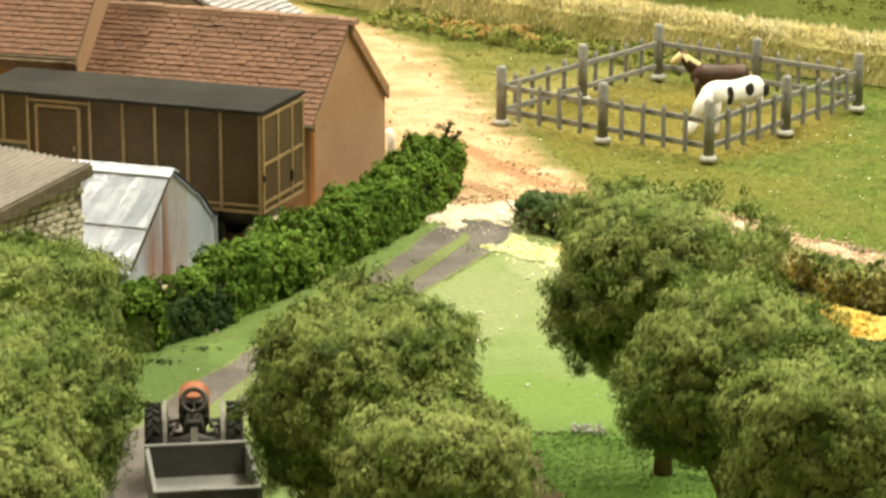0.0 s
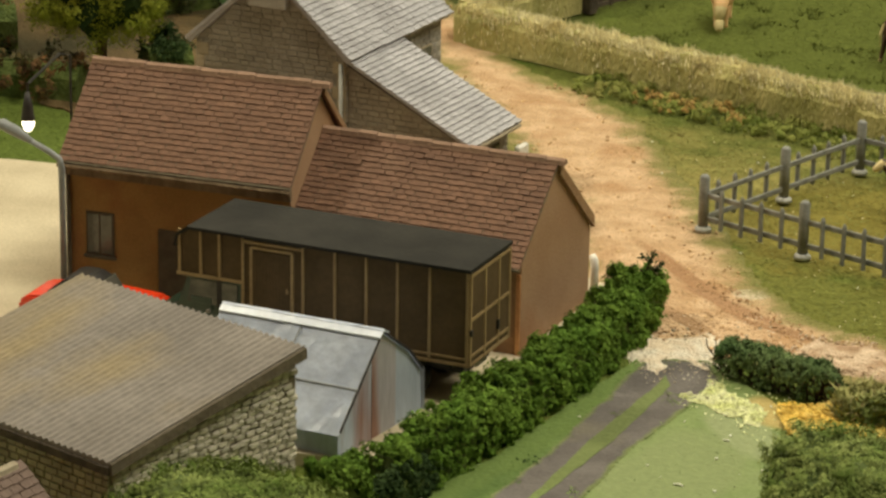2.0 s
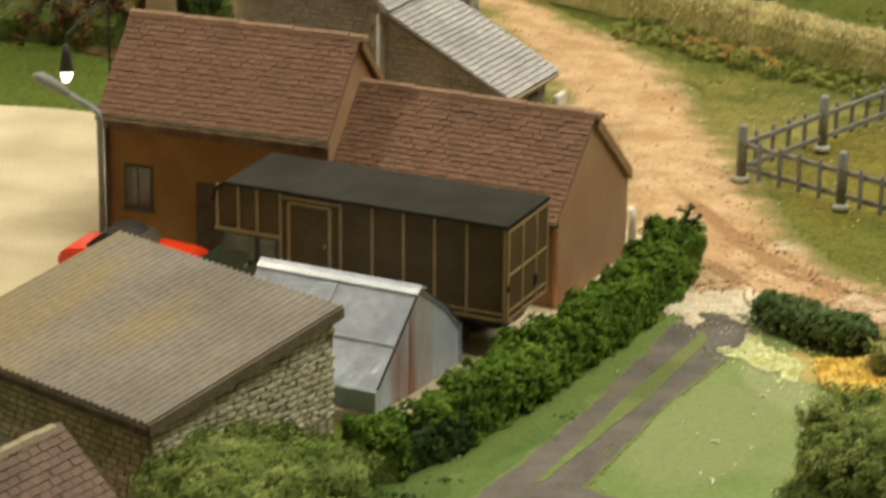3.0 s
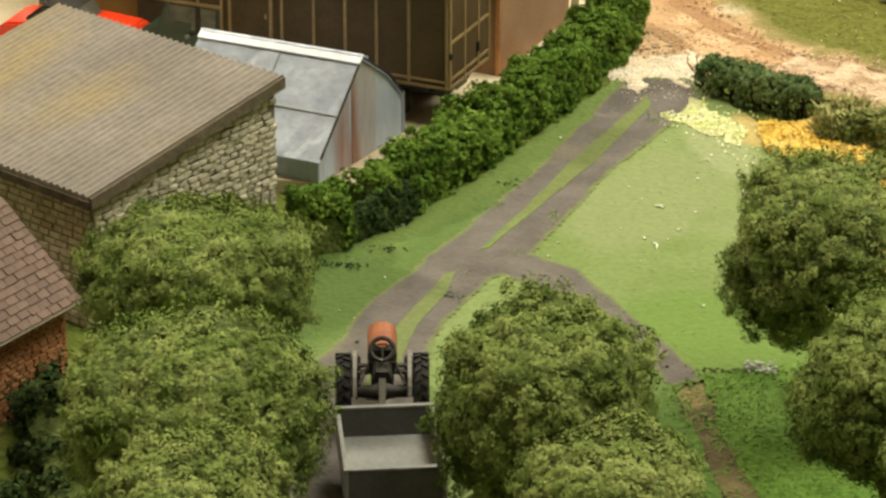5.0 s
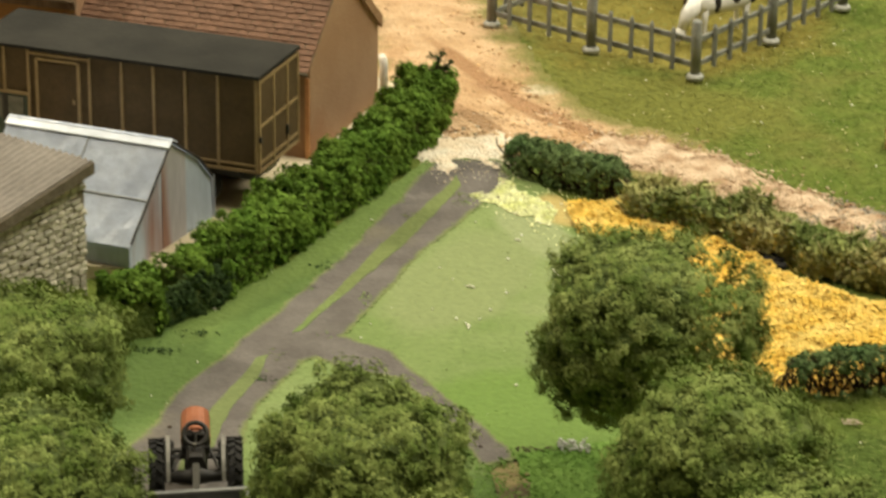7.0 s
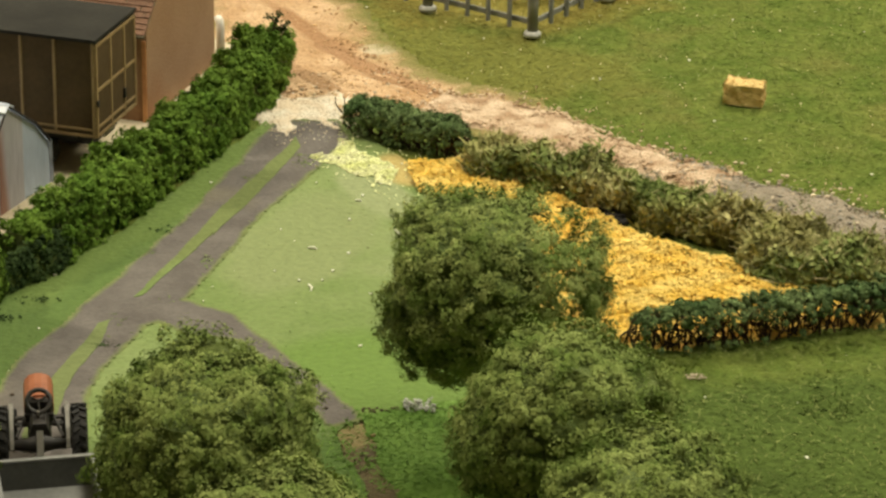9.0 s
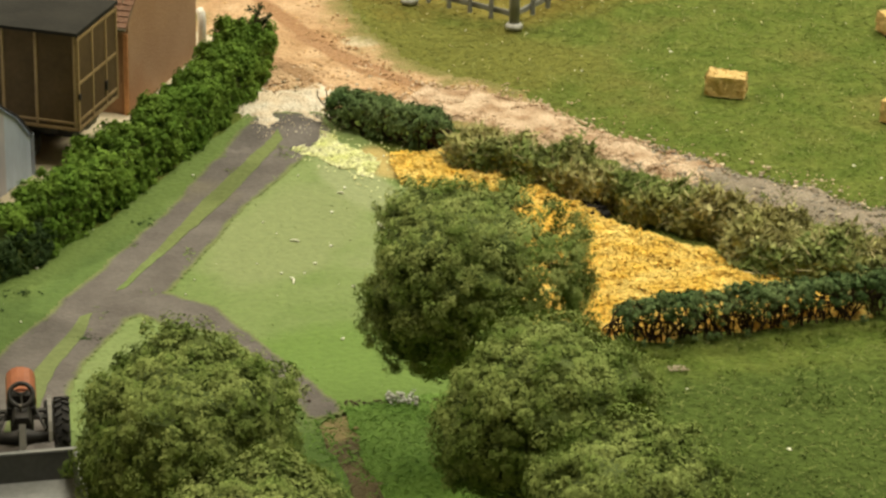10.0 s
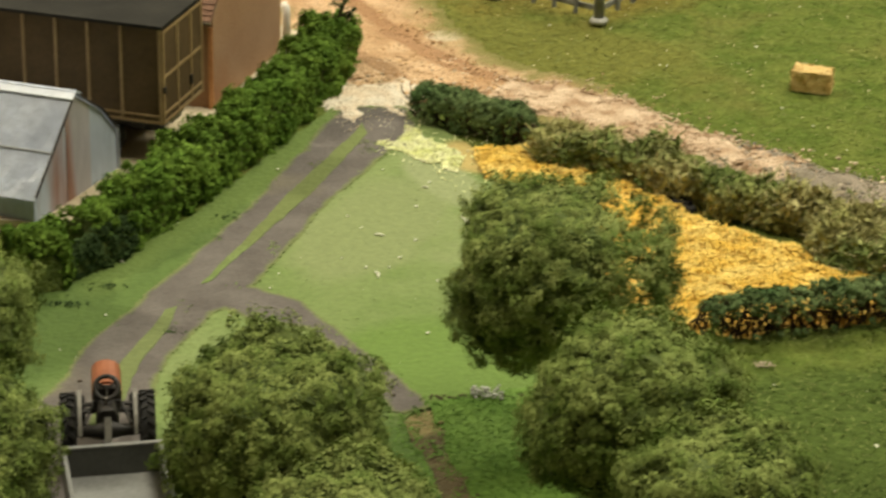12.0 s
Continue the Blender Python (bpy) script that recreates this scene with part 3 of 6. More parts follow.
def rough_sheet(name, poly, lift, material, label, amp=0.05, step=0.17, soft=0.5, fade=0.0, flat=None):
    """An uneven sheet of loose ground that thins out and dips under the grass at its edges."""
    pts = np.array(poly)
    lo, hi = pts.min(0) - 0.5, pts.max(0) + 0.5
    nx, ny = int((hi[0] - lo[0]) / step) + 1, int((hi[1] - lo[1]) / step) + 1
    gx, gy = np.meshgrid(lo[0] + np.arange(nx) * step, lo[1] + np.arange(ny) * step)
    q = np.stack([gx.ravel(), gy.ravel()], 1)
    d = np.full(len(q), 1e9)
    for a, b in zip(pts, np.roll(pts, -1, 0)):
        ab = b - a
        t = np.clip((q - a) @ ab / (ab @ ab + 1e-9), 0, 1)
        d = np.minimum(d, np.linalg.norm(q - a - t[:, None] * ab, axis=1))
    d = np.where(inside(q, poly), d, -d)
    keep = d > -(fade if flat else max(0.45, fade))
    index = np.full(len(q), -1)
    verts, worn = [], []
    for k in np.nonzero(keep)[0]:
        x, y = q[k]
        v = Vector((x, y, 3.0))
        bumps = noise.noise(v * 1.1) + 0.7 * noise.noise(v * 2.6) + 0.5 * noise.noise(v * 6)
        edge = min(1.0, max(-1.0, d[k] / soft + 0.45 * noise.noise(v * 1.7)))
        index[k] = len(verts)
        worn.append(0.5 + 0.5 * d[k] / fade if fade else 1.0)
        if fade:
            edge = max(edge, 0.28 if d[k] > -0.8 * fade else -1.0)
        if flat:
            verts.append((x, y, flat + amp * bumps if d[k] > -0.9 * fade else flat - 0.06))
            continue
        verts.append((x, y, lift * edge + amp * bumps * (0.4 + 0.6 * max(edge, 0)) - 0.02))
    idx = index.reshape(ny, nx)
    faces = [(idx[j, i], idx[j, i + 1], idx[j + 1, i + 1], idx[j + 1, i]) for j in range(ny - 1) for i in range(nx - 1) if min(idx[j, i], idx[j, i + 1], idx[j + 1, i + 1], idx[j + 1, i]) >= 0]
    me = raw(name, verts, faces, material)
    me.attributes.new("edge", "FLOAT", "POINT").data.foreach_set("value", worn)
    for p in me.polygons:
        p.use_smooth = True
    return solid(name, me, None, label, kind="structure")


rng = np.random.default_rng(5)

# ---- ground and the hall round it ----
LANE_LINE = [(-4.6, 118.5), (-2.6, 113.6), (-1.8, 108.6), (1.2, 104.5), (2.7, 100.9), (3.7, 95.9), (4.75, 90.3), (5.7, 84.8), (7.0, 81.6), (9.9, 79.5),
             (9.4, 77.6), (6.4, 79.3), (4.6, 79.9), (2.9, 80.2), (2.0, 83.0), (1.5, 88.0), (1.4, 92.0), (0.0, 98.0), (-1.7, 104.6), (-3.8, 111.5), (-6.5, 117.5)]
LANE = ragged(LANE_LINE, seed=1, wobble=0.25)
SIDE_LANE = ragged([(13.2, 76.0), (15.2, 74.0), (18.4, 71.1), (30, 64.5), (29.5, 63.0), (18, 69.5), (15.9, 70.9), (13.4, 73.3), (12.2, 74.6)], seed=2, wobble=0.22)
RUBBLE = ragged([(7.4, 80.6), (9.2, 80.3), (10.6, 78.9), (12.0, 77.0), (13.6, 75.4), (14.6, 74.2), (14.0, 73.2), (13.2, 73.6), (11.0, 75.8), (8.8, 77.3), (6.4, 78.9)], seed=8, wobble=0.14)
PALE = ragged([(2.5, 78.5), (2.9, 80.6), (4.2, 80.9), (5.4, 80.2), (6.4, 79.2), (5.2, 78.6), (4.6, 77.2), (3.9, 77.9), (3.2, 77.1)], seed=3, wobble=0.55, step=0.25)
LAWN = ragged([(-6.5, 58.0), (-5.5, 66.5), (-3.7, 67.9), (-0.9, 71.4), (1.9, 77.0), (3.1, 79.2), (4.6, 78.6), (6.3, 75.6), (6.9, 72.0), (8.6, 66.0), (8.4, 61.5), (4.1, 60.6), (2.0, 58.5), (-1.0, 55), (-4, 52)], seed=4, wobble=0.12)
TRACK = ragged([(-3.9, 61.6), (-6.2, 56.5), (-5.4, 49.0), (0.0, 49.0), (-1.9, 57.5), (-1.7, 62.5), (-1.23, 63.95), (-0.52, 65.7), (-0.15, 65.95), (0.42, 65.28), (1.71, 64.7), (2.35, 63.6), (3.5, 60.4), (4.1, 60.7), (2.84, 63.4), (1.56, 66.0), (0.39, 67.05),
                (2.48, 72.4), (4.75, 76.9), (4.6, 78.3), (3.1, 78.6), (0.46, 71.5), (-2.05, 66.2), (-3.0, 64.2)], step=0.25, seed=5, wobble=0.07)
STRIPS = [[(-3.05, 60.0), (-2.47, 63.0), (-1.5, 65.8), (-1.22, 66.0), (-1.45, 64.8), (-2.05, 62.9), (-2.52, 60.0)],
          [(-0.68, 67.2), (1.66, 73.1), (3.3, 76.8), (3.5, 77.4), (3.6, 76.6), (2.05, 72.7), (-0.08, 68.2), (-0.48, 67.3)]]
STRIPS = [ragged(s, step=0.2, seed=20 + k, wobble=0.05) for k, s in enumerate(STRIPS)]
YELLOW = ragged([(6.2, 75.2), (8.1, 75.4), (10.2, 72.2), (11.6, 70.2), (13.5, 68.7), (13.9, 67.5), (16.4, 65.4), (14.6, 64.8), (11.0, 64.1), (8.6, 65.0), (7.4, 69.0), (6.6, 72.6)], seed=6, wobble=0.2)
LIME = ragged([(4.0, 75.6), (4.65, 76.9), (5.3, 76.4), (5.75, 75.3), (6.0, 74.0), (5.5, 74.0), (5.0, 75.0)], seed=7, wobble=0.45, step=0.2)
YARD = [(-2.85, 70.0), (1.2, 78.4), (2.25, 83.7), (-6.0, 92.0), (-16.5, 94.6), (-30, 96), (-40, 84), (-30, 62), (-9.5, 71.6)]
EARTH = ragged([(3.4, 60.8), (4.3, 60.8), (4.5, 59.0), (4.75, 57.8), (5.05, 56.2), (5.4, 55.0), (6.5, 49.0), (5.1, 48.5), (4.3, 55.0), (4.1, 56.3), (3.9, 57.8), (3.7, 59.0)], seed=9, wobble=0.14)
BRIGHT = ragged([(4.2, 60.8), (5.2, 61.2), (7.0, 61.4), (9.5, 58.5), (10.5, 52.0), (8.6, 46.0), (6.3, 49.0), (5.2, 55.0), (4.8, 56.3), (4.5, 57.8), (4.35, 59.0)], seed=10, wobble=0.12)
NEARVERGE = ragged([(2.9, 59.6), (3.5, 60.5), (3.7, 59.0), (3.95, 57.8), (4.35, 55.0), (5.2, 48.5), (3.4, 48.5), (3.0, 55.5)], seed=14, wobble=0.12)
FARLANE = ragged([(1.5, 124.6), (6.2, 129.2), (10.1, 134.0), (18.0, 145.0), (15.0, 148.0), (9.0, 137.0), (4.9, 131.8), (0.4, 126.4)], seed=11, wobble=0.3)
FOREST = ragged([(-13.5, 100.0), (-11.2, 104.0), (-9.0, 116), (-9.0, 150), (-40, 150), (-40, 103), (-19.5, 104.0)], seed=12, wobble=0.4)

bm = bmesh.new()
NX, NY = 130, 170
X0, X1, Y0, Y1 = -60.0, 60.0, 38.0, 165.0
grid = [[bm.verts.new((X0 + (X1 - X0) * i / NX, Y0 + (Y1 - Y0) * j / NY, 0)) for i in range(NX + 1)] for j in range(NY + 1)]
for row in grid:
    for v in row:
        v.co.z = -0.05 + 0.05 * noise.noise(v.co * 0.5) + 0.02 * noise.noise(v.co * 1.7)
for j in range(NY):
    for i in range(NX):
        bm.faces.new((grid[j][i], grid[j][i + 1], grid[j + 1][i + 1], grid[j + 1][i]))
solid("ground", bm, M["field"], "mottled green static-grass field on the layout's baseboard", kind="structure")
bm = box(X0, X1, Y0, Y1, -7.0, -0.6, bevel=0.2)
for x in (X0 + 4, X1 - 4):
    for y in (Y0 + 4, Y1 - 4):
        box(x - 2, x + 2, y - 2, y + 2, -70.0, -6.5, bm)
solid("baseboard", bm, M["gate"], "dark timber baseboard on four legs", kind="structure")
solid("floor", box(-260, 260, -260, 330, -76, -70), M["wall"], "plain hall floor", kind="structure")
solid("ceiling", box(-260, 260, -260, 330, 150, 156), M["wall"], "plain hall ceiling", kind="structure")
for k, (x0, x1, y0, y1) in enumerate(((-262, -260, -260, 330), (260, 262, -260, 330), (-260, 260, -262, -260), (-260, 260, 330, 332))):
    solid("wall_" + ("west", "east", "south", "north")[k], box(x0, x1, y0, y1, -70, 150), M["wall"], "plain hall wall", kind="structure")

sheet("lawn", LAWN, 0.03, M["lawn"], "smooth pale green painted lawn")
rough_sheet("track", TRACK, 0.05, M["track"], "grey-brown painted farm track with a side branch", 0.004, 0.085, 0.3, 0.16, 0.055)
for s in STRIPS:
    sheet("grass_strip", s, 0.065, M["lawn"], "green grass strip between the wheel ruts", thick=0.03)
rough_sheet("lane", LANE, 0.10, M["lane"], "sandy orange-brown earth lane", 0.01, soft=0.9, fade=1.1)
rough_sheet("side_lane", SIDE_LANE, 0.10, M["grit"], "grey-brown gritty side lane", 0.06, 0.15)
rough_sheet("rubble_lane", RUBBLE, 0.12, M["rubble"], "pale pinkish rubble where the side lane leaves", 0.07, 0.14)
rough_sheet("lane_mouth", PALE, 0.15, M["pale"], "pale cream grit where track meets lane", 0.06, 0.1, 0.7)
rough_sheet("flower_bed", YELLOW, 0.12, M["straw"], "golden yellow flock bed", 0.05, 0.13)
rough_sheet("footpath", EARTH, 0.10, M["earth"], "brown earth footpath", 0.05, 0.13)
sheet("near_verge", NEARVERGE, 0.045, M["lawn"], "green grass between footpath and trees")
sheet("verge", BRIGHT, 0.035, M["bright"], "bright green grass beside the footpath")
rough_sheet("far_lane", FARLANE, 0.10, M["grit"], "dusty far lane behind the gate", 0.05, 0.25)
sheet("forest_floor", FOREST, 0.04, M["litter"], "brown leaf-strewn ground below the trees")
sheet("yard", YARD, 0.30, M["yard"], "cream concrete farmyard slab", thick=0.45)


# ---- grass, stones and flecks ----
def scatter(n, box_, keep, z=0.0, but=()):
    p = np.stack([rng.uniform(box_[0], box_[1], n), rng.uniform(box_[2], box_[3], n)], 1)
    ok = np.ones(n, bool)
    if keep is not None:
        ok &= inside(p, keep)
    for poly in but:
        ok &= ~inside(p, poly)
    p = p[ok]
    return np.c_[p, np.full(len(p), z)]


LANE_EDGE = ragged(LANE_LINE, seed=31, wobble=0.75)
BARE = [LANE_EDGE, SIDE_LANE, RUBBLE, PALE, LAWN, TRACK, YARD, YELLOW, EARTH, BRIGHT, NEARVERGE, FARLANE, FOREST]
solid("field_grass", blades("field_grass", scatter(380000, (-20, 32, 44, 140), None, -0.025, BARE), 0.04, M["blades"], rng, 0.022, 3.0), None, "short green static grass", "grass", kind="stuff")
LANE_CRUMB = ragged(LANE_LINE, seed=33, wobble=1.3)
tuft = scatter(90000, (4, 34, 100, 150), None, -0.03, [FARLANE])
tuft = tuft[[noise.noise(Vector((x * 0.55, y * 0.55, 8))) + 0.5 * noise.noise(Vector((x * 1.9, y * 1.9, 3))) > 0.32 for x, y, z in tuft]]
solid("pasture_tufts", blades("pasture_tufts", tuft, 0.15, M["blades"], rng, 0.035, 0.9), None, "darker uneven tufts in the far pasture", "grass", kind="stuff")
tuft = scatter(70000, (8, 26, 48, 67), None, -0.03, [YELLOW, BRIGHT])
tuft = tuft[[noise.noise(Vector((x * 0.8, y * 0.8, 18))) + 0.6 * noise.noise(Vector((x * 2.4, y * 2.4, 13))) > 0.1 + 1.5 * rng.uniform() for x, y, z in tuft]]
solid("field_tufts", blades("field_tufts", tuft, 0.085, M["blades"], rng, 0.03, 0.8), None, "darker tufts in the near field", "grass", kind="stuff")
solid("pale_fibres", blades("pale_fibres", scatter(60000, (-3, 30, 48, 104), None, 0.0, BARE), 0.05, M["fibre"], rng, 0.016, 1.8), None, "pale dry fibres among the field grass", "grass", kind="stuff")
solid("lawn_grass", blades("lawn_grass", scatter(5000, (-6, 9, 52, 80), LAWN, 0.03, [TRACK, LIME]), 0.02, M["lawn"], rng, 0.025, 2.5), None, "sparse pale green lawn fibres", "grass", kind="stuff")
tg = np.r_[scatter(9000, (-2, 5, 68, 79), TRACK, 0.055), scatter(2500, (-5, 4, 58, 69), TRACK, 0.055)]
tg = tg[[noise.noise(Vector((x * 1.3, y * 0.8, 4))) > 0.42 for x, y, z in tg]]
shift = scatter(22000, (-6, 5, 49, 79), TRACK, 0.055)
near = ~inside(shift[:, :2] + rng.normal(size=(len(shift), 2)) * 0.05, TRACK)
tg = np.r_[tg, shift[near]]
solid("track_grass", blades("track_grass", tg, 0.03, M["lawn"], rng, 0.03, 2.2), None, "thin green flock caught on the ruts", "grass", kind="stuff")
solid("verge_grass", blades("verge_grass", np.r_[scatter(60000, (2, 12, 44, 62), BRIGHT, 0.02), scatter(6000, (2, 7, 46, 62), NEARVERGE, 0.04), scatter(9000, (2, 7, 46, 62), ragged(EARTH, step=0.3, seed=55, wobble=0.5), 0.06)], 0.06, M["bright"], rng, 0.028, 2.2), None, "bright green tufted verge grass", "grass", kind="stuff")
sg = scatter(26000, (11, 26, 63, 77), SIDE_LANE, 0.05)
sg = sg[[noise.noise(Vector((x * 1.4, y * 1.4, 9))) + 0.5 * noise.noise(Vector((x * 4, y * 4, 2))) > 0.16 for x, y, z in sg]]
solid("lane_grass", blades("lane_grass", sg, 0.07, M["blades"], rng, 0.03, 1.4), None, "green tufts creeping over the grey side lane", "grass", kind="stuff")
yp = scatter(110000, (5, 18, 63, 77), YELLOW, 0.05)
yp[:, 2] += np.array([0.05 + 0.09 * noise.noise(Vector((x * 2.2, y * 2.2, 6))) for x, y, z in yp]) + rng.uniform(0, 0.07, len(yp))
solid("yellow_flowers", leaves("yellow_flowers", yp, 0.06, M["straw"], rng, np.tile([0.1, -0.1, 1.0], (len(yp), 1)), 0.32), None, "golden yellow flower flock", "flowers", kind="stuff")
lp = np.r_[scatter(22000, (3.5, 7, 73, 78), LIME, 0.05), scatter(450, (3.2, 7.2, 71.5, 78.6), ragged([(3.6, 75.6), (4.6, 78.0), (6.6, 76.2), (6.5, 72.2), (5.9, 72.0), (5.2, 74.2)], seed=17, wobble=0.5), 0.05)]
solid("lime_flowers", leaves("lime_flowers", lp, 0.045, M["limeflock"], rng, np.tile([0.1, -0.1, 1.0], (len(lp), 1)), 0.3), None, "pale lime flower flock", "flowers", kind="stuff")


def pebbles(name, points, size, material, label):
    """Many small uneven stones as one object."""
    v, f = [], []
    cube = np.array([[x, y, z] for x in (-1, 1) for y in (-1, 1) for z in (-1, 1)], float)
    faces = [(0, 1, 3, 2), (4, 6, 7, 5), (0, 4, 5, 1), (2, 3, 7, 6), (0, 2, 6, 4), (1, 5, 7, 3)]
    for p in points:
        s = size * rng.uniform(0.4, 1.5) ** 1.5
        a = rng.uniform(0, 6.3)
        c = cube * (rng.uniform(0.5, 1.1, (8, 3))) * s * np.array([1, 0.8, 0.5])
        c = np.c_[c[:, 0] * math.cos(a) - c[:, 1] * math.sin(a), c[:, 0] * math.sin(a) + c[:, 1] * math.cos(a), c[:, 2]] + p
        f += [tuple(len(v) + k for k in q) for q in faces]
        v += c.tolist()
    return solid(name, raw(name, v, f, material), None, label, "stones", kind="stuff")


pebbles("lane_stones", scatter(2200, (-6, 11, 76, 118), LANE, 0.08), 0.035, M["crumb"], "small sandy stones and clods on the lane")
pebbles("lane_grit", scatter(2600, (2, 31, 62, 82), ragged([(2.4, 80.6), (6, 82), (10, 80), (13, 76.6), (18.6, 72), (30, 65), (29, 63), (18, 69.5), (13, 73.2), (9, 78), (5, 79.2)], seed=13, wobble=0.1), 0.08), 0.04, M["pebble"], "pale stones and grit along the side lane")
pebbles("mouth_stones", np.r_[scatter(220, (2.5, 5.5, 77, 82), PALE, 0.10), scatter(1500, (1.5, 8, 76, 84), ragged([(2.4, 79.0), (2.9, 82.2), (5.6, 82.0), (7.6, 80.0), (4.7, 77.0), (3.2, 76.9)], seed=43, wobble=0.9), 0.07)], 0.017, M["pale"], "pale cream stones at the lane's mouth")
pebbles("lane_crumbs", scatter(9000, (-8, 12, 76, 119), LANE_CRUMB, 0.05, [LANE, YARD, LAWN]), 0.035, M["crumb"], "sandy crumbs strewn over the grass beside the lane")
pebbles("lane_clods", np.r_[scatter(500, (1, 10, 77, 92), LANE, 0.08), scatter(900, (3, 9, 79, 85), LANE, 0.08)], 0.028, M["clod"], "brown clods in the lane's worn ruts")
pebbles("rubble_rocks", scatter(8000, (5, 16, 72, 82), RUBBLE, 0.09), 0.034, M["rubble"], "pinkish stones loose on the side lane")
pebbles("grey_rocks", scatter(2600, (9, 20, 68, 77), SIDE_LANE, 0.08), 0.034, M["grit"], "grey-brown stones loose on the side lane")
pebbles("lane_chips", scatter(3500, (9, 24, 65, 77), SIDE_LANE, 0.08), 0.03, M["greystone"], "grey chips on the side lane")
pebbles("rubble_crumbs", scatter(3000, (5, 20, 68, 82), ragged([(6.6, 81.6), (9.4, 81.0), (11.4, 79.4), (14.4, 75.8), (18.8, 71.6), (18.2, 69.2), (14.2, 72.6), (8.6, 77.0), (6.0, 78.6)], seed=41, wobble=0.7), 0.04, [RUBBLE, LANE]), 0.018, M["rubble"], "pinkish crumbs strewn along the side lane")
pebbles("field_flecks", scatter(300, (-4, 24, 50, 100), None, 0.06, [LANE, TRACK, YARD, YELLOW, EARTH]), 0.024, M["speck"], "pale flecks of flock on the grass")
pebbles("path_clods", scatter(130, (3, 8, 48, 61), EARTH, 0.06), 0.03, M["earth"], "brown earth clods on the footpath")
fp = np.r_[scatter(16, (-5, 8, 56, 79), LAWN, 0.055), scatter(14, (-5, 5, 57, 78), TRACK, 0.07)]
pebbles("pale_specks", scatter(800, (5, 26, 66, 100), None, 0.05, [LANE, RUBBLE, SIDE_LANE, YELLOW, LAWN]), 0.015, M["hay"], "tiny pale specks of flock in the field")
pebbles("lawn_flecks", scatter(60, (-4, 8, 61, 78), LAWN, 0.05, [TRACK]), 0.028, M["speck"], "pale straw flecks and crumbs on the lawn")
pebbles("dark_flecks", fp, 0.028, M["twig"], "small dark flecks and bits of leaf on the lawn")
pebbles("tan_lump", scatter(60, (11.4, 11.85, 62.25, 62.5), None, 0.04), 0.022, M["quoin"], "small tan clump of dry flock in the field")
for x0, y0, x1, y1 in ((5.62, 71.0, 5.88, 69.8), (3.45, 69.95, 3.66, 69.85), (3.36, 67.75, 3.4, 67.4), (4.78, 72.9, 4.92, 72.8)):
    solid("straw", tube([(x0, y0, 0.05), ((x0 + x1) / 2 + 0.05, (y0 + y1) / 2, 0.075), (x1, y1, 0.05)], [0.022, 0.03, 0.018], 5), M["speck"], "pale dry straw lying on the lawn", "straw")
for x, y, n, w in ((-1.36, 64.64, 40, 0.16), (-3.6, 66.22, 30, 0.2), (-4.05, 66.3, 24, 0.2), (-2.9, 67.2, 24, 0.25), (0.1, 71.2, 20, 0.2)):
    q = np.c_[x + rng.normal(size=n) * w, y + rng.normal(size=n) * w * 0.5, np.full(n, 0.055)]
    solid("dark_crumbs", leaves("dark_crumbs", q, 0.05, M["leafshade"], rng, np.tile([0.0, 0.0, 1.0], (n, 1)), 0.5), None, "dark green flock crumbs fallen on the ground", "flock", kind="stuff")
# dark pebbles added in place of the bare board showing in this gap
pebbles("dark_stones", np.c_[rng.uniform(10.6, 11.25, 26), 72.2 - 1.9 * np.linspace(0, 0.65, 26) + rng.normal(size=26) * 0.1, np.full(26, 0.12)], 0.09, M["rubber"], "flat dark bits standing for bare baseboard between hedge and yellow bed")
dp = np.r_[scatter(130, (5.1, 5.75, 60.8, 61.4), None, 0.07), scatter(110, (4.2, 6.2, 60.95, 61.15), None, 0.04)]
dp[:130, 2] += rng.uniform(0, 0.1, 130)
pebbles("debris", dp[:130], 0.025, M["foot"], "small heap of pale grey twigs and rubble at the lawn's edge")
pebbles("edge_crumbs", dp[130:], 0.02, M["twig"], "dark crumbs along the lawn's cut edge")


# ---- foliage ----
def lobed(radius, seed, lobes=0.22, freq=1.6, full=2.0):
    """A function that gives how far an uneven crown reaches in a direction."""
    def reach(d):
        q = Vector(d) * freq + Vector((seed * 3.7, seed * 1.3, 0))
        d = Vector(d).normalized()
        plump = (math.hypot(d.x, d.y) ** full + abs(d.z) ** full) ** (-1 / full)
        return radius * plump * (1 + lobes * noise.noise(q) + 0.9 * lobes * noise.noise(q * 2.3) + 0.45 * lobes * noise.noise(q * 5))
    return reach


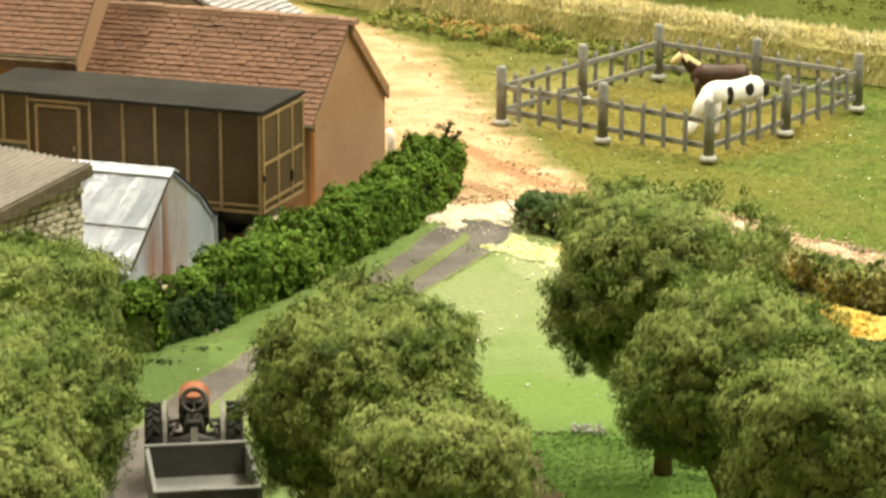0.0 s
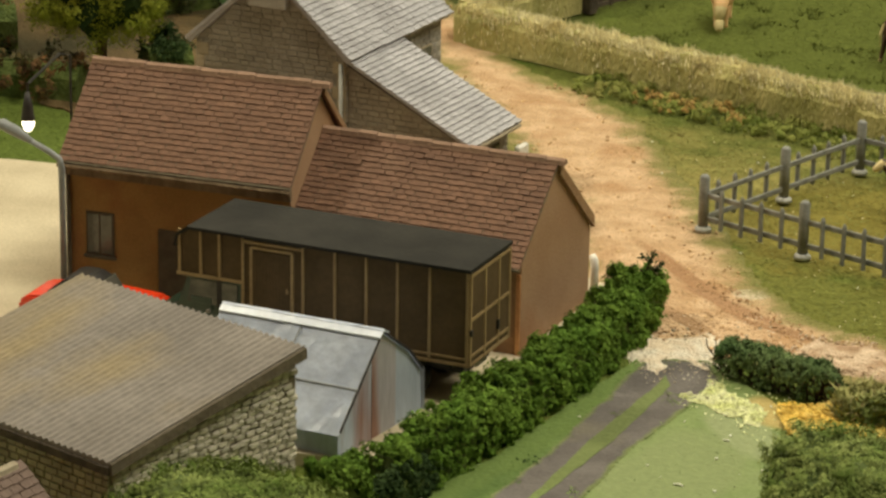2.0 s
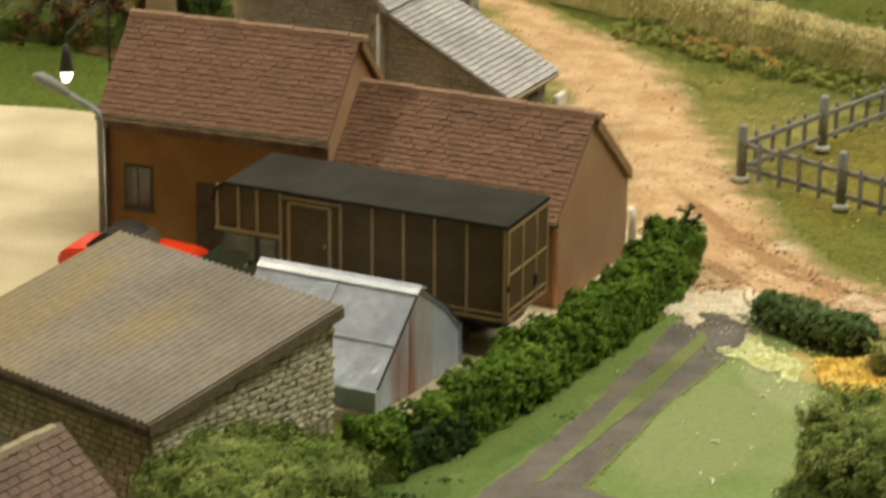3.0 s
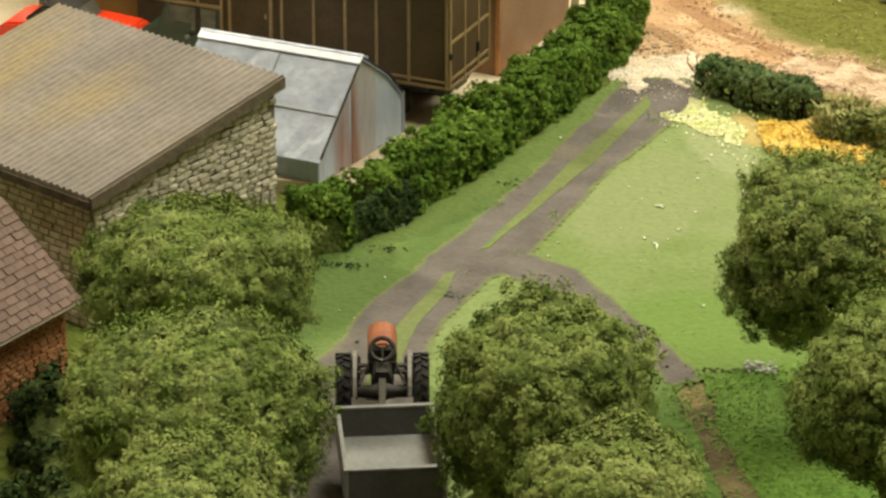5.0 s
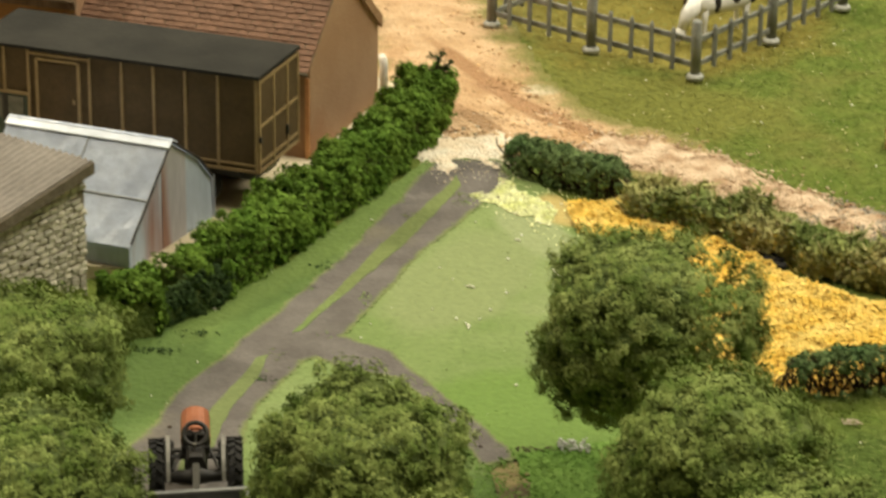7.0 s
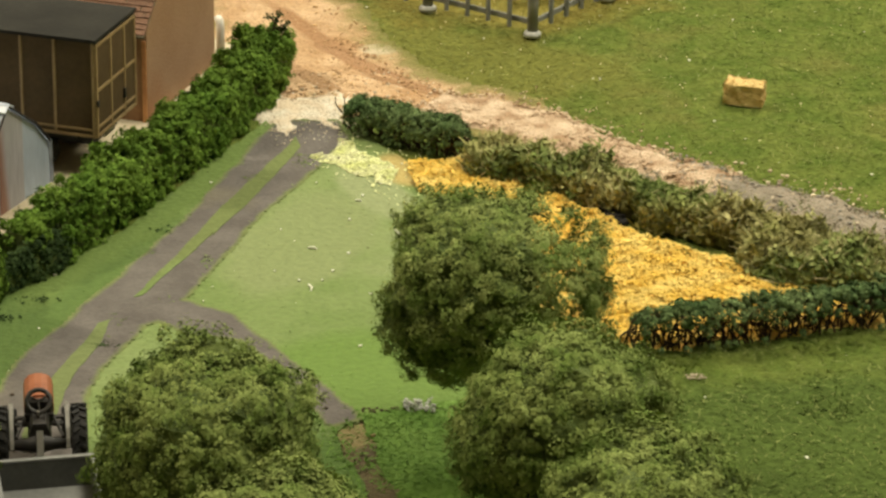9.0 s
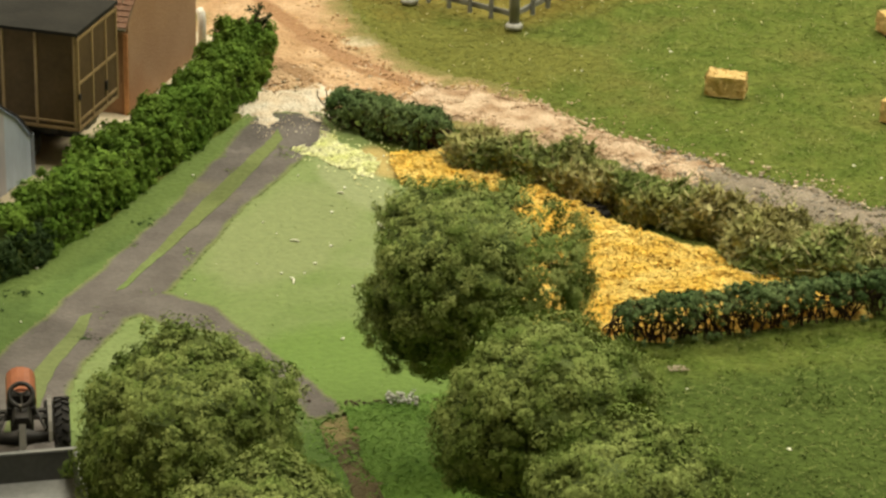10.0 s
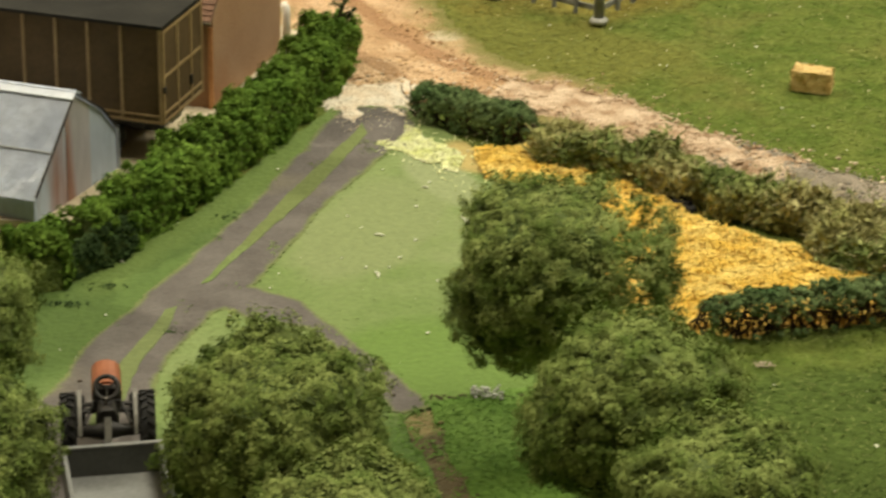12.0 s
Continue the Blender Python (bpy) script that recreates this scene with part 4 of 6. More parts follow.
def tree(name, at, radius, height, material, label, seed, clumps=1900, per=54, leaf=0.036, squash=0.85, lobes=0.17, core=0.88, trunk=0.16, clump=0.17, thin=None, full=3.0, stray=0.27, inner="core", round_=0.45):
    """A tapered trunk with limbs and a crown of many leafy clumps over an uneven core, dark for the shade between them.
    thin: the share of its width beyond which the crown is sparse.
    """
    r = np.random.default_rng(seed)
    t = thing(name, label, "tree", at, 0, "trees")
    reach = lobed(radius, seed, lobes, full=full)
    centre = np.array([0, 0, height])
    bm = tube([(0, 0, -0.1), (0.04, 0.02, height * 0.4), (0.0, 0.05, height * 0.95)], [trunk * 1.3, trunk, trunk * 0.6])
    for k in range(5):
        a = k * 1.3 + seed
        tube([(0, 0, height * 0.35), (math.cos(a) * radius * 0.35, math.sin(a) * radius * 0.35, height * 0.75), (math.cos(a) * radius * 0.65, math.sin(a) * radius * 0.65, height * (0.95 + 0.1 * (k % 3)))], [trunk * 0.6, trunk * 0.4, trunk * 0.15], 6, bm)
    part("trunk", bm, M["bark"], t)
    d = r.normal(size=(clumps, 3))
    d /= np.linalg.norm(d, axis=1)[:, None]
    far = np.array([reach(q) for q in d]) * (1 - 0.22 * r.uniform(0, 1, clumps) ** 2)
    keep = np.ones(clumps, bool)
    if thin:
        keep = (d[:, 0] < thin) | (r.uniform(0, 1, clumps) < np.where(d[:, 0] > 0.75, 0.85, 0.4))
    flat = np.array([1, 1, squash])
    p, nv = clumped((d * (far - clump * 0.6)[:, None] * flat + centre)[keep], d[keep], per, clump, r, round_)
    up = p[:, 2] > 0.05
    crown = part("crown", leaves("crown", p[up], leaf, material, r, nv[up], stray), None, t)
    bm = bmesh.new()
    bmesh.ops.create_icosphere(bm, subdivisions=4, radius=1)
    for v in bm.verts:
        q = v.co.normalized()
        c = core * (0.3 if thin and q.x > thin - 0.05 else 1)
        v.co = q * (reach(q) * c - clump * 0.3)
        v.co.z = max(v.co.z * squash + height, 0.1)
    # core colour stands for the shade seen through gaps between clumps
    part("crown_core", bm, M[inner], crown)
    return t


def hedge_points(path, width, height, count, r, rough=0.16, seed=0):
    """Points over and within an uneven hedge along a path, and the way each one faces."""
    pts = np.array(path, float)
    seg = np.linalg.norm(np.diff(pts, axis=0), axis=1)
    cum = np.r_[0, np.cumsum(seg)]
    s = r.uniform(0, cum[-1], count)
    k = np.clip(np.searchsorted(cum, s) - 1, 0, len(seg) - 1)
    f = (s - cum[k]) / seg[k]
    base = pts[k] + (pts[k + 1] - pts[k]) * f[:, None]
    dirn = (pts[k + 1] - pts[k]) / seg[k][:, None]
    side = np.c_[-dirn[:, 1], dirn[:, 0]]
    a = r.uniform(0, math.pi, count)
    edge = r.uniform(0.78, 1.0, count)
    bumpy = np.array([1 + rough * 2 * noise.noise(Vector((q * 1.1, b * 0.9, seed))) + rough * noise.noise(Vector((q * 3.1, b * 2.2, seed + 5))) for q, b in zip(s, a)])
    ca, sa = np.cos(a), np.sin(a)
    squarish = 1 / np.maximum(np.abs(ca), np.abs(sa)) ** 0.75
    off, z = ca * squarish * width / 2 * edge * bumpy, sa * squarish * height * edge * bumpy
    endcap = np.minimum(1, np.sqrt(np.minimum(s, cum[-1] - s) / (width * 0.45) + 0.12))
    p = np.c_[base + side * (off * (0.55 + 0.45 * endcap))[:, None], np.maximum(z * (0.75 + 0.25 * endcap), 0.04)]
    return p, np.c_[side * ca[:, None], sa]


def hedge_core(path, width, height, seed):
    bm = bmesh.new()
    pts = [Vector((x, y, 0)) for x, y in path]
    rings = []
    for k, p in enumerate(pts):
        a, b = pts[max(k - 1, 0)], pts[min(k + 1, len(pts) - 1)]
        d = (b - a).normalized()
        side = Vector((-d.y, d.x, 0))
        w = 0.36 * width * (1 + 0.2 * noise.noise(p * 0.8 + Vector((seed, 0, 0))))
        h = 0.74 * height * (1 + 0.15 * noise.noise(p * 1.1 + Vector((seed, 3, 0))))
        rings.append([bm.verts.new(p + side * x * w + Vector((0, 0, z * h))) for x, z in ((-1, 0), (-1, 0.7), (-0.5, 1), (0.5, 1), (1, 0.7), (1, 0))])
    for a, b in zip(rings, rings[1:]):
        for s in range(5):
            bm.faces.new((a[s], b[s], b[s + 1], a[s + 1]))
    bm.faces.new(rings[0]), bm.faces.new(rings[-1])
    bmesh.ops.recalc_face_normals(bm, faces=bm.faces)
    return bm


def fine(path, step=0.5):
    out = []
    for (x0, y0), (x1, y1) in zip(path, path[1:]):
        n = max(1, int(math.hypot(x1 - x0, y1 - y0) / step))
        out += [(x0 + (x1 - x0) * k / n, y0 + (y1 - y0) * k / n) for k in range(n)]
    return out + [path[-1]]


def hedge(name, path, width, height, count, material, label, seed, leaf=0.06, core=True, bare=0.0, rough=0.16, clump=0.17, per=40, stray=0.5, stems=0, inner="core"):
    """A hedge of leafy clumps; bare: the share of its height below which few leaves grow."""
    r = np.random.default_rng(seed)
    x, y = path[0]
    local = [(a - x, b - y) for a, b in fine(path)]
    t = thing(name, label, "hedge", (x, y, 0))
    c, o = hedge_points(local, width - clump, height - clump * 0.6, count // per, r, rough, seed)
    if bare:
        keep = (c[:, 2] > bare * height) | (r.uniform(0, 1, len(c)) < 0.10)
        c, o = c[keep], o[keep]
    p, nv = clumped(c, o, per, clump, r)
    p[:, 2] = np.maximum(p[:, 2], 0.02)
    part("foliage", leaves("foliage", p, leaf, material, r, nv, stray), None, t)
    if stems:
        q, _ = hedge_points(local, width, height * 0.92, stems, r, rough, seed)
        tagged(part("stem_tangle", blades("stem_tangle", q[::4], 0.22, M["stem"], r, 0.026, 1.0), None, t, "tan dry stems"), kind="stuff")
        tagged(part("spiky_leaves", blades("spiky_leaves", q, 0.2, material, r, 0.05, 0.9), None, t, "pointed olive leaves"), kind="stuff")
    # the default core's dark green stands for shade inside the hedge
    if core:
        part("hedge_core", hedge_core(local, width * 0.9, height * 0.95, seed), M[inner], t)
    if bare:
        bm = bmesh.new()
        for px, py in fine(local, 0.15):
            for k in range(3):
                a = r.uniform(-0.4, 0.4, 6)
                q = Vector((px + a[0] * 0.5, py + a[1] * 0.5, 0))
                if k == 0:
                    c = Vector((px + a[0] * 0.4, py + a[1] * 0.3, height * 0.26))
                    arch = [c + Vector((0.2 * math.cos(s * 0.7 + a[2]), 0.05 * a[3], 0.2 * math.sin(s * 0.7 + a[2]))) for s in range(8)]
                    tube(arch, [0.022] * 8, 4, bm)
                curl = [q + Vector((a[2] * math.sin(s * 4 + a[4] * 8) * 0.55, a[3] * 0.8 * s, height * 0.85 * s)) for s in (0, 0.2, 0.4, 0.6, 0.8, 1)]
                tube(curl, [0.026, 0.023, 0.021, 0.019, 0.016, 0.012], 4, bm)
                u = curl[2 + k % 2]
                tube([u, u + Vector((a[5] * 0.7, a[1] * 0.3, 0.08)), u + Vector((a[5] * 1.1, a[1] * 0.3, -0.06))], [0.018, 0.016, 0.01], 4, bm)
        tagged(part("twig_tangle", bm, M["twig"], t, "dark curled bare twigs"), kind="stuff")
    return t


# ---- trees and hedges ----
MOSS = "round fuzzy moss-green model tree beside the farm track"
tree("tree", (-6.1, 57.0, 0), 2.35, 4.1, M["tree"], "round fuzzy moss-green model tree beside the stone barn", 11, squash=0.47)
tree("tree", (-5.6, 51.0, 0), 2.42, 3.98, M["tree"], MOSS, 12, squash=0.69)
tree("tree", (-5.3, 47.4, 0), 1.82, 3.44, M["treepalelit"], MOSS, 13, squash=0.87)
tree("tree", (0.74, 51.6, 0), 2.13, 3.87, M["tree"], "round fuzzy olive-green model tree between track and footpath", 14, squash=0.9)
tree("tree", (1.9, 48.5, 0), 1.72, 3.3, M["treepalelit"], MOSS, 15, squash=0.9)
# paler leaf colour makes up for the shade on this crown
tree("tree", (6.72, 58.45, 0), 2.36, 4.05, M["treepalelit"], "fuzzy moss-green tree, sparse on one side, before the yellow bed", 16, squash=0.78, thin=0.42)
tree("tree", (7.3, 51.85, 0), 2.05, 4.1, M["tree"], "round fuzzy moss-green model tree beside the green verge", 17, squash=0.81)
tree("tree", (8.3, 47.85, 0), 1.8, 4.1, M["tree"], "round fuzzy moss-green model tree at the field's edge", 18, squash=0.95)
# near-black core paints the shade in this crown's hollows
tree("tree", (-15.1, 104.5, 0), 2.9, 4.6, M["treelime"], "lime-green broadleaf tree, hollows shaded by a near-black core, pale trunk", 19, 520, 120, 0.055, 0.95, 0.32, 0.84, 0.2, 0.42, None, 2.2, 0.35, "leafshade", 1.0)
for x, y, rad, h_, sd in ((-9.2, 118, 2.3, 6.0, 21), (-22.5, 112, 2.8, 4.6, 23)):
    tree("tree", (x, y, 0), rad, h_, M["darkfoliage"], "dark green woodland tree", sd, 220, 35, 0.14, 1.1, 0.45, 0.7, 0.3, 0.5, None, 2.0, 0.5)

wood = thing("bare_tree", "dark forked tree trunk in the wood", "tree", (-11.4, 112.0, 0), 0, "trees")
part("trunk", tube([(0, 0, -0.1), (0.05, 0, 1.3), (-0.05, 0, 2.2)], [0.5, 0.4, 0.36], 10), M["leafshade"], wood)
part("limb", tube([(-0.05, 0, 1.9), (-0.7, 0.1, 3.6), (-1.1, 0.2, 6.2), (-1.2, 0.2, 8.0)], [0.3, 0.24, 0.2, 0.14], 8), M["leafshade"], wood)
part("limb", tube([(0.0, 0, 1.9), (0.7, -0.1, 3.4), (1.2, 0, 5.6), (1.3, 0.1, 8.0)], [0.32, 0.28, 0.24, 0.16], 8), M["leafshade"], wood)

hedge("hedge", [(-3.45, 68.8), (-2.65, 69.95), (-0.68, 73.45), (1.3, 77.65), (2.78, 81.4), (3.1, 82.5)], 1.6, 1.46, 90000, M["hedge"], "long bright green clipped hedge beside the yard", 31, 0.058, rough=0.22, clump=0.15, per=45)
# black-green leaves added where the hedge's near end lies in shade
hedge("hedge", [(-3.95, 67.55), (-3.0, 68.6), (-2.3, 69.5)], 0.75, 0.8, 11000, M["leafshade"], "low black-green leaves put in for shade at the hedge's near end", 37, 0.045, rough=0.3, clump=0.14)
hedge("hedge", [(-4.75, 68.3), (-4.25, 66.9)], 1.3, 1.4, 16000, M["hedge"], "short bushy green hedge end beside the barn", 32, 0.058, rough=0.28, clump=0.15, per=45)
hedge("hedge", [(4.95, 77.8), (7.78, 75.7)], 0.95, 1.08, 30000, M["darkhedge"], "short dark green hedge over bare twigs", 33, 0.04, False, 0.42, rough=0.07, clump=0.11)
hedge("hedge", [(8.05, 75.3), (10.5, 73.15), (12.4, 71.1), (14.3, 69.6), (16.1, 67.4), (20, 66.2)], 1.35, 0.85, 26000, M["olive"], "scruffy olive-brown hedge beside the side lane", 34, 0.085, rough=0.4, clump=0.2, per=22, stray=0.9, stems=9000, inner="weed")
hedge("hedge", [(13.9, 68.5), (15.2, 67.1), (17.5, 66.3)], 1.2, 0.65, 9000, M["olive"], "low olive-green growth at the yellow bed's end", 36, 0.08, rough=0.4, clump=0.2, per=22, stray=0.9, stems=1800, inner="weed")
hedge("hedge", [(10.45, 63.75), (13.5, 64.3), (17.2, 65.3), (22, 66.5)], 0.9, 1.12, 52000, M["darkhedge"], "dark green hedge with bare twigs below", 35, 0.042, False, 0.50, rough=0.1, clump=0.11)

# straw-coloured tall hedge in two arms round the far pasture
for path, seed in (([(-2.85, 112.0), (-0.6, 110.0), (2.4, 107.6), (8.0, 102.8), (12.6, 98.9), (16.2, 96.2), (24, 91.5)], 51), ([(-2.8, 112.3), (-0.5, 115.1), (1.55, 117.2)], 52), ([(5.75, 121.4), (7.3, 123.6), (9.1, 126.5), (11.5, 130.6), (15.0, 137.0)], 61)):
    r = np.random.default_rng(seed)
    x, y = path[0]
    local = [(a - x, b - y) for a, b in fine(path, 0.4)]
    t = thing("straw_hedge", "pale straw-yellow tall grass hedge with bristly top", "hedge", (x, y, 0))
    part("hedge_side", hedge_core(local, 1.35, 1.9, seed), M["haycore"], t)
    p, _ = hedge_points(local, 1.05, 1.42, 56000 if seed == 51 else 20000, r, 0.06, seed)
    top = p[:, 2] > 1.25 - 0.75 * r.uniform(0, 1, len(p)) ** 3
    p = p[top | (r.uniform(0, 1, len(p)) < 0.06)]
    p[:, 2] = np.maximum(p[:, 2], 0.1)
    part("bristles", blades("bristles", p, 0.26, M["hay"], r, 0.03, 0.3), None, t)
hedge("weeds", [(1.6, 106.3), (4.2, 104.0), (6.6, 101.9), (9.5, 99.6), (12.0, 97.4)], 1.9, 0.4, 22000, M["weed"], "low olive-green weeds along the straw hedge", 53, 0.038, False, rough=0.4, clump=0.12)
hedge("weeds", [(3.4, 104.4), (5.4, 102.7), (7.0, 101.4)], 1.3, 0.48, 3400, M["rust"], "tan-orange flowering weeds", 54, 0.04, False, rough=0.4, clump=0.1)
for x0, y0, x1, y1, n, w, h_, m_, sd in ((-20, 104, -15.5, 103, 3000, 2.2, 1.6, "darkfoliage", 55), (-13.6, 104.6, -12.2, 105.4, 4000, 1.8, 2.0, "leafshade", 56), (-26, 108, -19, 110, 3500, 3, 2.2, "darkfoliage", 57), (-13, 60.5, -9.0, 58.5, 5000, 2.0, 0.9, "leafshade", 58), (-9.2, 58.5, -7.0, 50.0, 9000, 2.4, 0.8, "leafshade", 59),
                                         (-15.5, 114.5, -12.5, 116.5, 3000, 2.0, 1.4, "darkfoliage", 60), (-11.0, 121.0, -9.5, 128.0, 4500, 3.0, 2.2, "darkfoliage", 62), (-21.0, 118.0, -14.0, 122.0, 5000, 3.5, 2.6, "darkfoliage", 63)):
    hedge("bush", [(x0, y0), (x1, y1)], w, h_, n, M[m_], "dark tangled undergrowth bushes", sd, 0.075, rough=0.4, clump=0.26)
sprig = thing("sprig", "small dark green sprig leaning from the hedge's end", "plant", (3.05, 82.0, 1.15))
bm = tube([(0, 0, 0), (0.06, 0, 0.35), (0.2, 0.02, 0.72)], [0.05, 0.035, 0.01], 6)
for k, (x, z) in enumerate(((-0.3, 0.28), (0.42, 0.38), (0.34, 0.2), (-0.05, 0.55))):
    tube([(0.03 + 0.04 * k, 0, 0.12 + 0.1 * k), (x * 0.6, 0.05 * k - 0.1, z * 0.9 + 0.05), (x, 0.08 * k - 0.12, z + 0.05)], [0.025, 0.02, 0.008], 5, bm)
part("stalk", bm, M["twig"], sprig)
rs = np.random.default_rng(77)
tips = np.array([(0.2, 0.02, 0.68), (0.13, 0.0, 0.5), (-0.28, -0.1, 0.32), (0.4, -0.04, 0.42), (0.3, 0.04, 0.25), (-0.05, 0.1, 0.58), (0.05, 0, 0.2)])
part("foliage", leaves("foliage", np.repeat(tips, 45, 0) + rs.normal(size=(315, 3)) * (0.06, 0.06, 0.05), 0.045, M["leafshade"], rs), None, sprig)

# ---- buildings ----
def tile_mesh(w, d, h, material):
    bm = box(-w / 2, w / 2, 0, d, 0, h)
    for v in bm.verts:
        if v.co.y > d / 2:
            v.co.z -= h * 0.6
    return mesh_of("tile", bm, material)


def tiled_slope(parent, x0, x1, y_eave, z_eave, y_ridge, z_ridge, w, d, material, name="tile", r=None, sag=0.01, limit=300):
    """Courses of single tiles from eave to ridge on one slope; each lies on the one below. Tiles past the limit are joined into one part."""
    run, rise = abs(y_ridge - y_eave), z_ridge - z_eave
    length = math.hypot(run, rise)
    tilt = math.atan2(rise, run)
    me = tile_mesh(w * 0.95, d * 1.25, 0.055, material)
    shape = [v.co.copy() for v in me.vertices]
    polys = [tuple(p.vertices) for p in me.polygons]
    rows, cols = max(1, round(length / d)), max(1, round((x1 - x0) / w))
    turn = 0 if y_ridge > y_eave else 180
    rest, faces, n = [], [], 0
    for j in range(rows):
        for i in range(cols + (j % 2)):
            x = x0 + (i + (0 if j % 2 else 0.5)) * (x1 - x0) / cols
            sx = 1.0
            if j % 2 and i in (0, cols):
                x, sx = (x0 + w / 4, 0.5) if i == 0 else (x1 - w / 4, 0.5)
            s = j * length / rows + r.normal() * 0.005
            y, z = y_eave + (y_ridge - y_eave) * s / length, z_eave + rise * s / length
            lift = 0.03 + r.normal() * sag * 0.5 + (0.014 if r.uniform() < 0.03 else 0)
            m = Matrix.Translation((x + r.normal() * 0.008, y, z + lift)) @ Euler((0, 0, radians(turn + r.normal() * 0.6))).to_matrix().to_4x4() @ Matrix.Rotation(tilt - 0.02 + r.normal() * 0.005, 4, "X") @ Matrix.Diagonal((sx, 1, 1, 1))
            if n < limit:
                part(name, me, None, parent, m=m)
            else:
                faces += [tuple(len(rest) + k for k in p) for p in polys]
                rest += [m @ v for v in shape]
            n += 1
    if rest:
        tagged(part("upper_tiles", raw("upper_tiles", rest, faces, material), None, parent), kind="stuff")


def gable_walls(x0, x1, y0, y1, eave, ridge):
    """Outer shell of a gabled building along x, as one wall prism."""
    mid = (y0 + y1) / 2
    return prism([(y0, 0), (y1, 0), (y1, eave), (mid, ridge), (y0, eave)], "x", x0, x1)


def slab_roof(parent, x0, x1, y_eave, z_eave, y_ridge, z_ridge, material, thick=0.09):
    n = Vector((0, -(z_ridge - z_eave), y_ridge - y_eave)).normalized() * thick
    if n.z < 0:
        n = -n
    bm = prism([(y_eave, z_eave), (y_ridge, z_ridge), (y_ridge + n.y * 0, z_ridge + thick), (y_eave + n.y, z_eave + n.z)], "x", x0, x1)
    return part("roof", bm, material, parent)


def ridge_tiles(parent, x0, x1, y, z, material, step=0.55):
    bm = prism([(-0.13, -0.10), (-0.10, 0.02), (0, 0.075), (0.10, 0.02), (0.13, -0.10)], "x", 0, step * 0.97)
    me = mesh_of("ridge_tile", bm, material)
    for k in range(int((x1 - x0) / step + 0.5)):
        part("ridge_tile", me, None, parent, m=pose(x0 + k * step, y, z + 0.01 * (k % 3), 0, 0, 0))


def window(parent, x, y, z, w, h, rz=0, frame_m="doorwood", glass="glass", bars=1):
    f = part("window", box(-w / 2, w / 2, -0.03, 0.03, 0, h), M[frame_m], parent, m=pose(x, y, z, 0, 0, rz))
    for k in range(bars + 1):
        pw = (w - 0.12 - 0.05 * bars) / (bars + 1)
        xx = -w / 2 + 0.06 + k * (pw + 0.05)
        part("pane", box(xx, xx + pw, -0.045, -0.031, 0.07, h - 0.07), M[glass], f)
    part("sill", box(-w / 2 - 0.06, w / 2 + 0.06, -0.12, 0.03, -0.09, 0.0, bevel=0.015), M[frame_m], f)
    return f


R7 = np.random.default_rng(7)
YZ = 0.30
# low red-roofed outbuilding (ridge end at its near gable)
low = thing("outbuilding", "low terracotta outbuilding with red tiled roof beside the lane", "building", (0.53, 80.05, YZ), -22)
part("wall", prism([(-2.32, 0), (2.58, 0), (2.58, 2.60 - YZ), (0, 4.84 - YZ), (-2.32, 2.82 - YZ)], "x", -6.95, -0.01), M["gable"], low)
slab_roof(low, -6.9, 0.04, -2.62, 2.70 - YZ, 0, 4.93 - YZ, M["mortar"])
slab_roof(low, -6.9, 0.04, 2.62, 2.70 - YZ, 0, 4.93 - YZ, M["rooftile"])
part("bargeboard", prism([(0, 4.70 - YZ), (2.66, 2.44 - YZ), (2.66, 2.78 - YZ), (0, 5.03 - YZ)], "x", 0.0, 0.09), M["bargewood"], low)
part("corner_post", box(-0.14, -0.02, -2.37, -2.2, 0, 2.55 - YZ), M["brickred"], low)
tall = thing("farm_cottage", "ochre farm cottage with red tiled roof behind the truck", "building", (-5.92, 82.35, YZ), -18)
part("wall", gable_walls(-6.75, -0.1, -2.0, 2.0, 3.95 - YZ, 6.1 - YZ), M["ochre"], tall)
part("gable_wall", prism([(-2.0, 0), (2.0, 0), (2.0, 3.95 - YZ), (0, 6.1 - YZ), (-2.0, 3.95 - YZ)], "x", -0.1, -0.06), M["gable"], tall)
slab_roof(tall, -6.85, 0.05, -2.3, 3.97 - YZ, 0, 6.26 - YZ, M["mortar"])
slab_roof(tall, -6.85, 0.05, 2.3, 3.97 - YZ, 0, 6.26 - YZ, M["rooftile"])
part("bargeboard", prism([(0, 6.1 - YZ), (2.36, 3.86 - YZ), (2.36, 4.04 - YZ), (0, 6.34 - YZ)], "x", 0.0, 0.09), M["bargewood"], tall)
part("gutter", tube([(-6.85, -2.36, 3.93 - YZ), (0.05, -2.36, 3.93 - YZ)], [0.06, 0.06], 6), M["bark"], tall)
part("fascia", box(-6.85, 0.03, -2.28, -2.16, 3.66 - YZ, 3.95 - YZ), M["bark"], tall)
part("drainpipe", tube([(-6.68, -2.08, 3.8 - YZ), (-6.68, -2.08, 0)], [0.07, 0.07], 6), M["doorwood"], tall)
window(tall, -5.75, -2.0, 1.05, 0.85, 1.25)
window(tall, -1.55, -2.0, 1.05, 0.85, 1.25)
d = part("door", box(-0.5, 0.5, -0.05, 0.05, 0, 2.0, bevel=0.02), M["doorwood"], tall, m=pose(-3.5, -2.0, 0.02))
part("door_handle", box(0.3, 0.36, -0.1, -0.04, 1.0, 1.1), M["steel"], d)

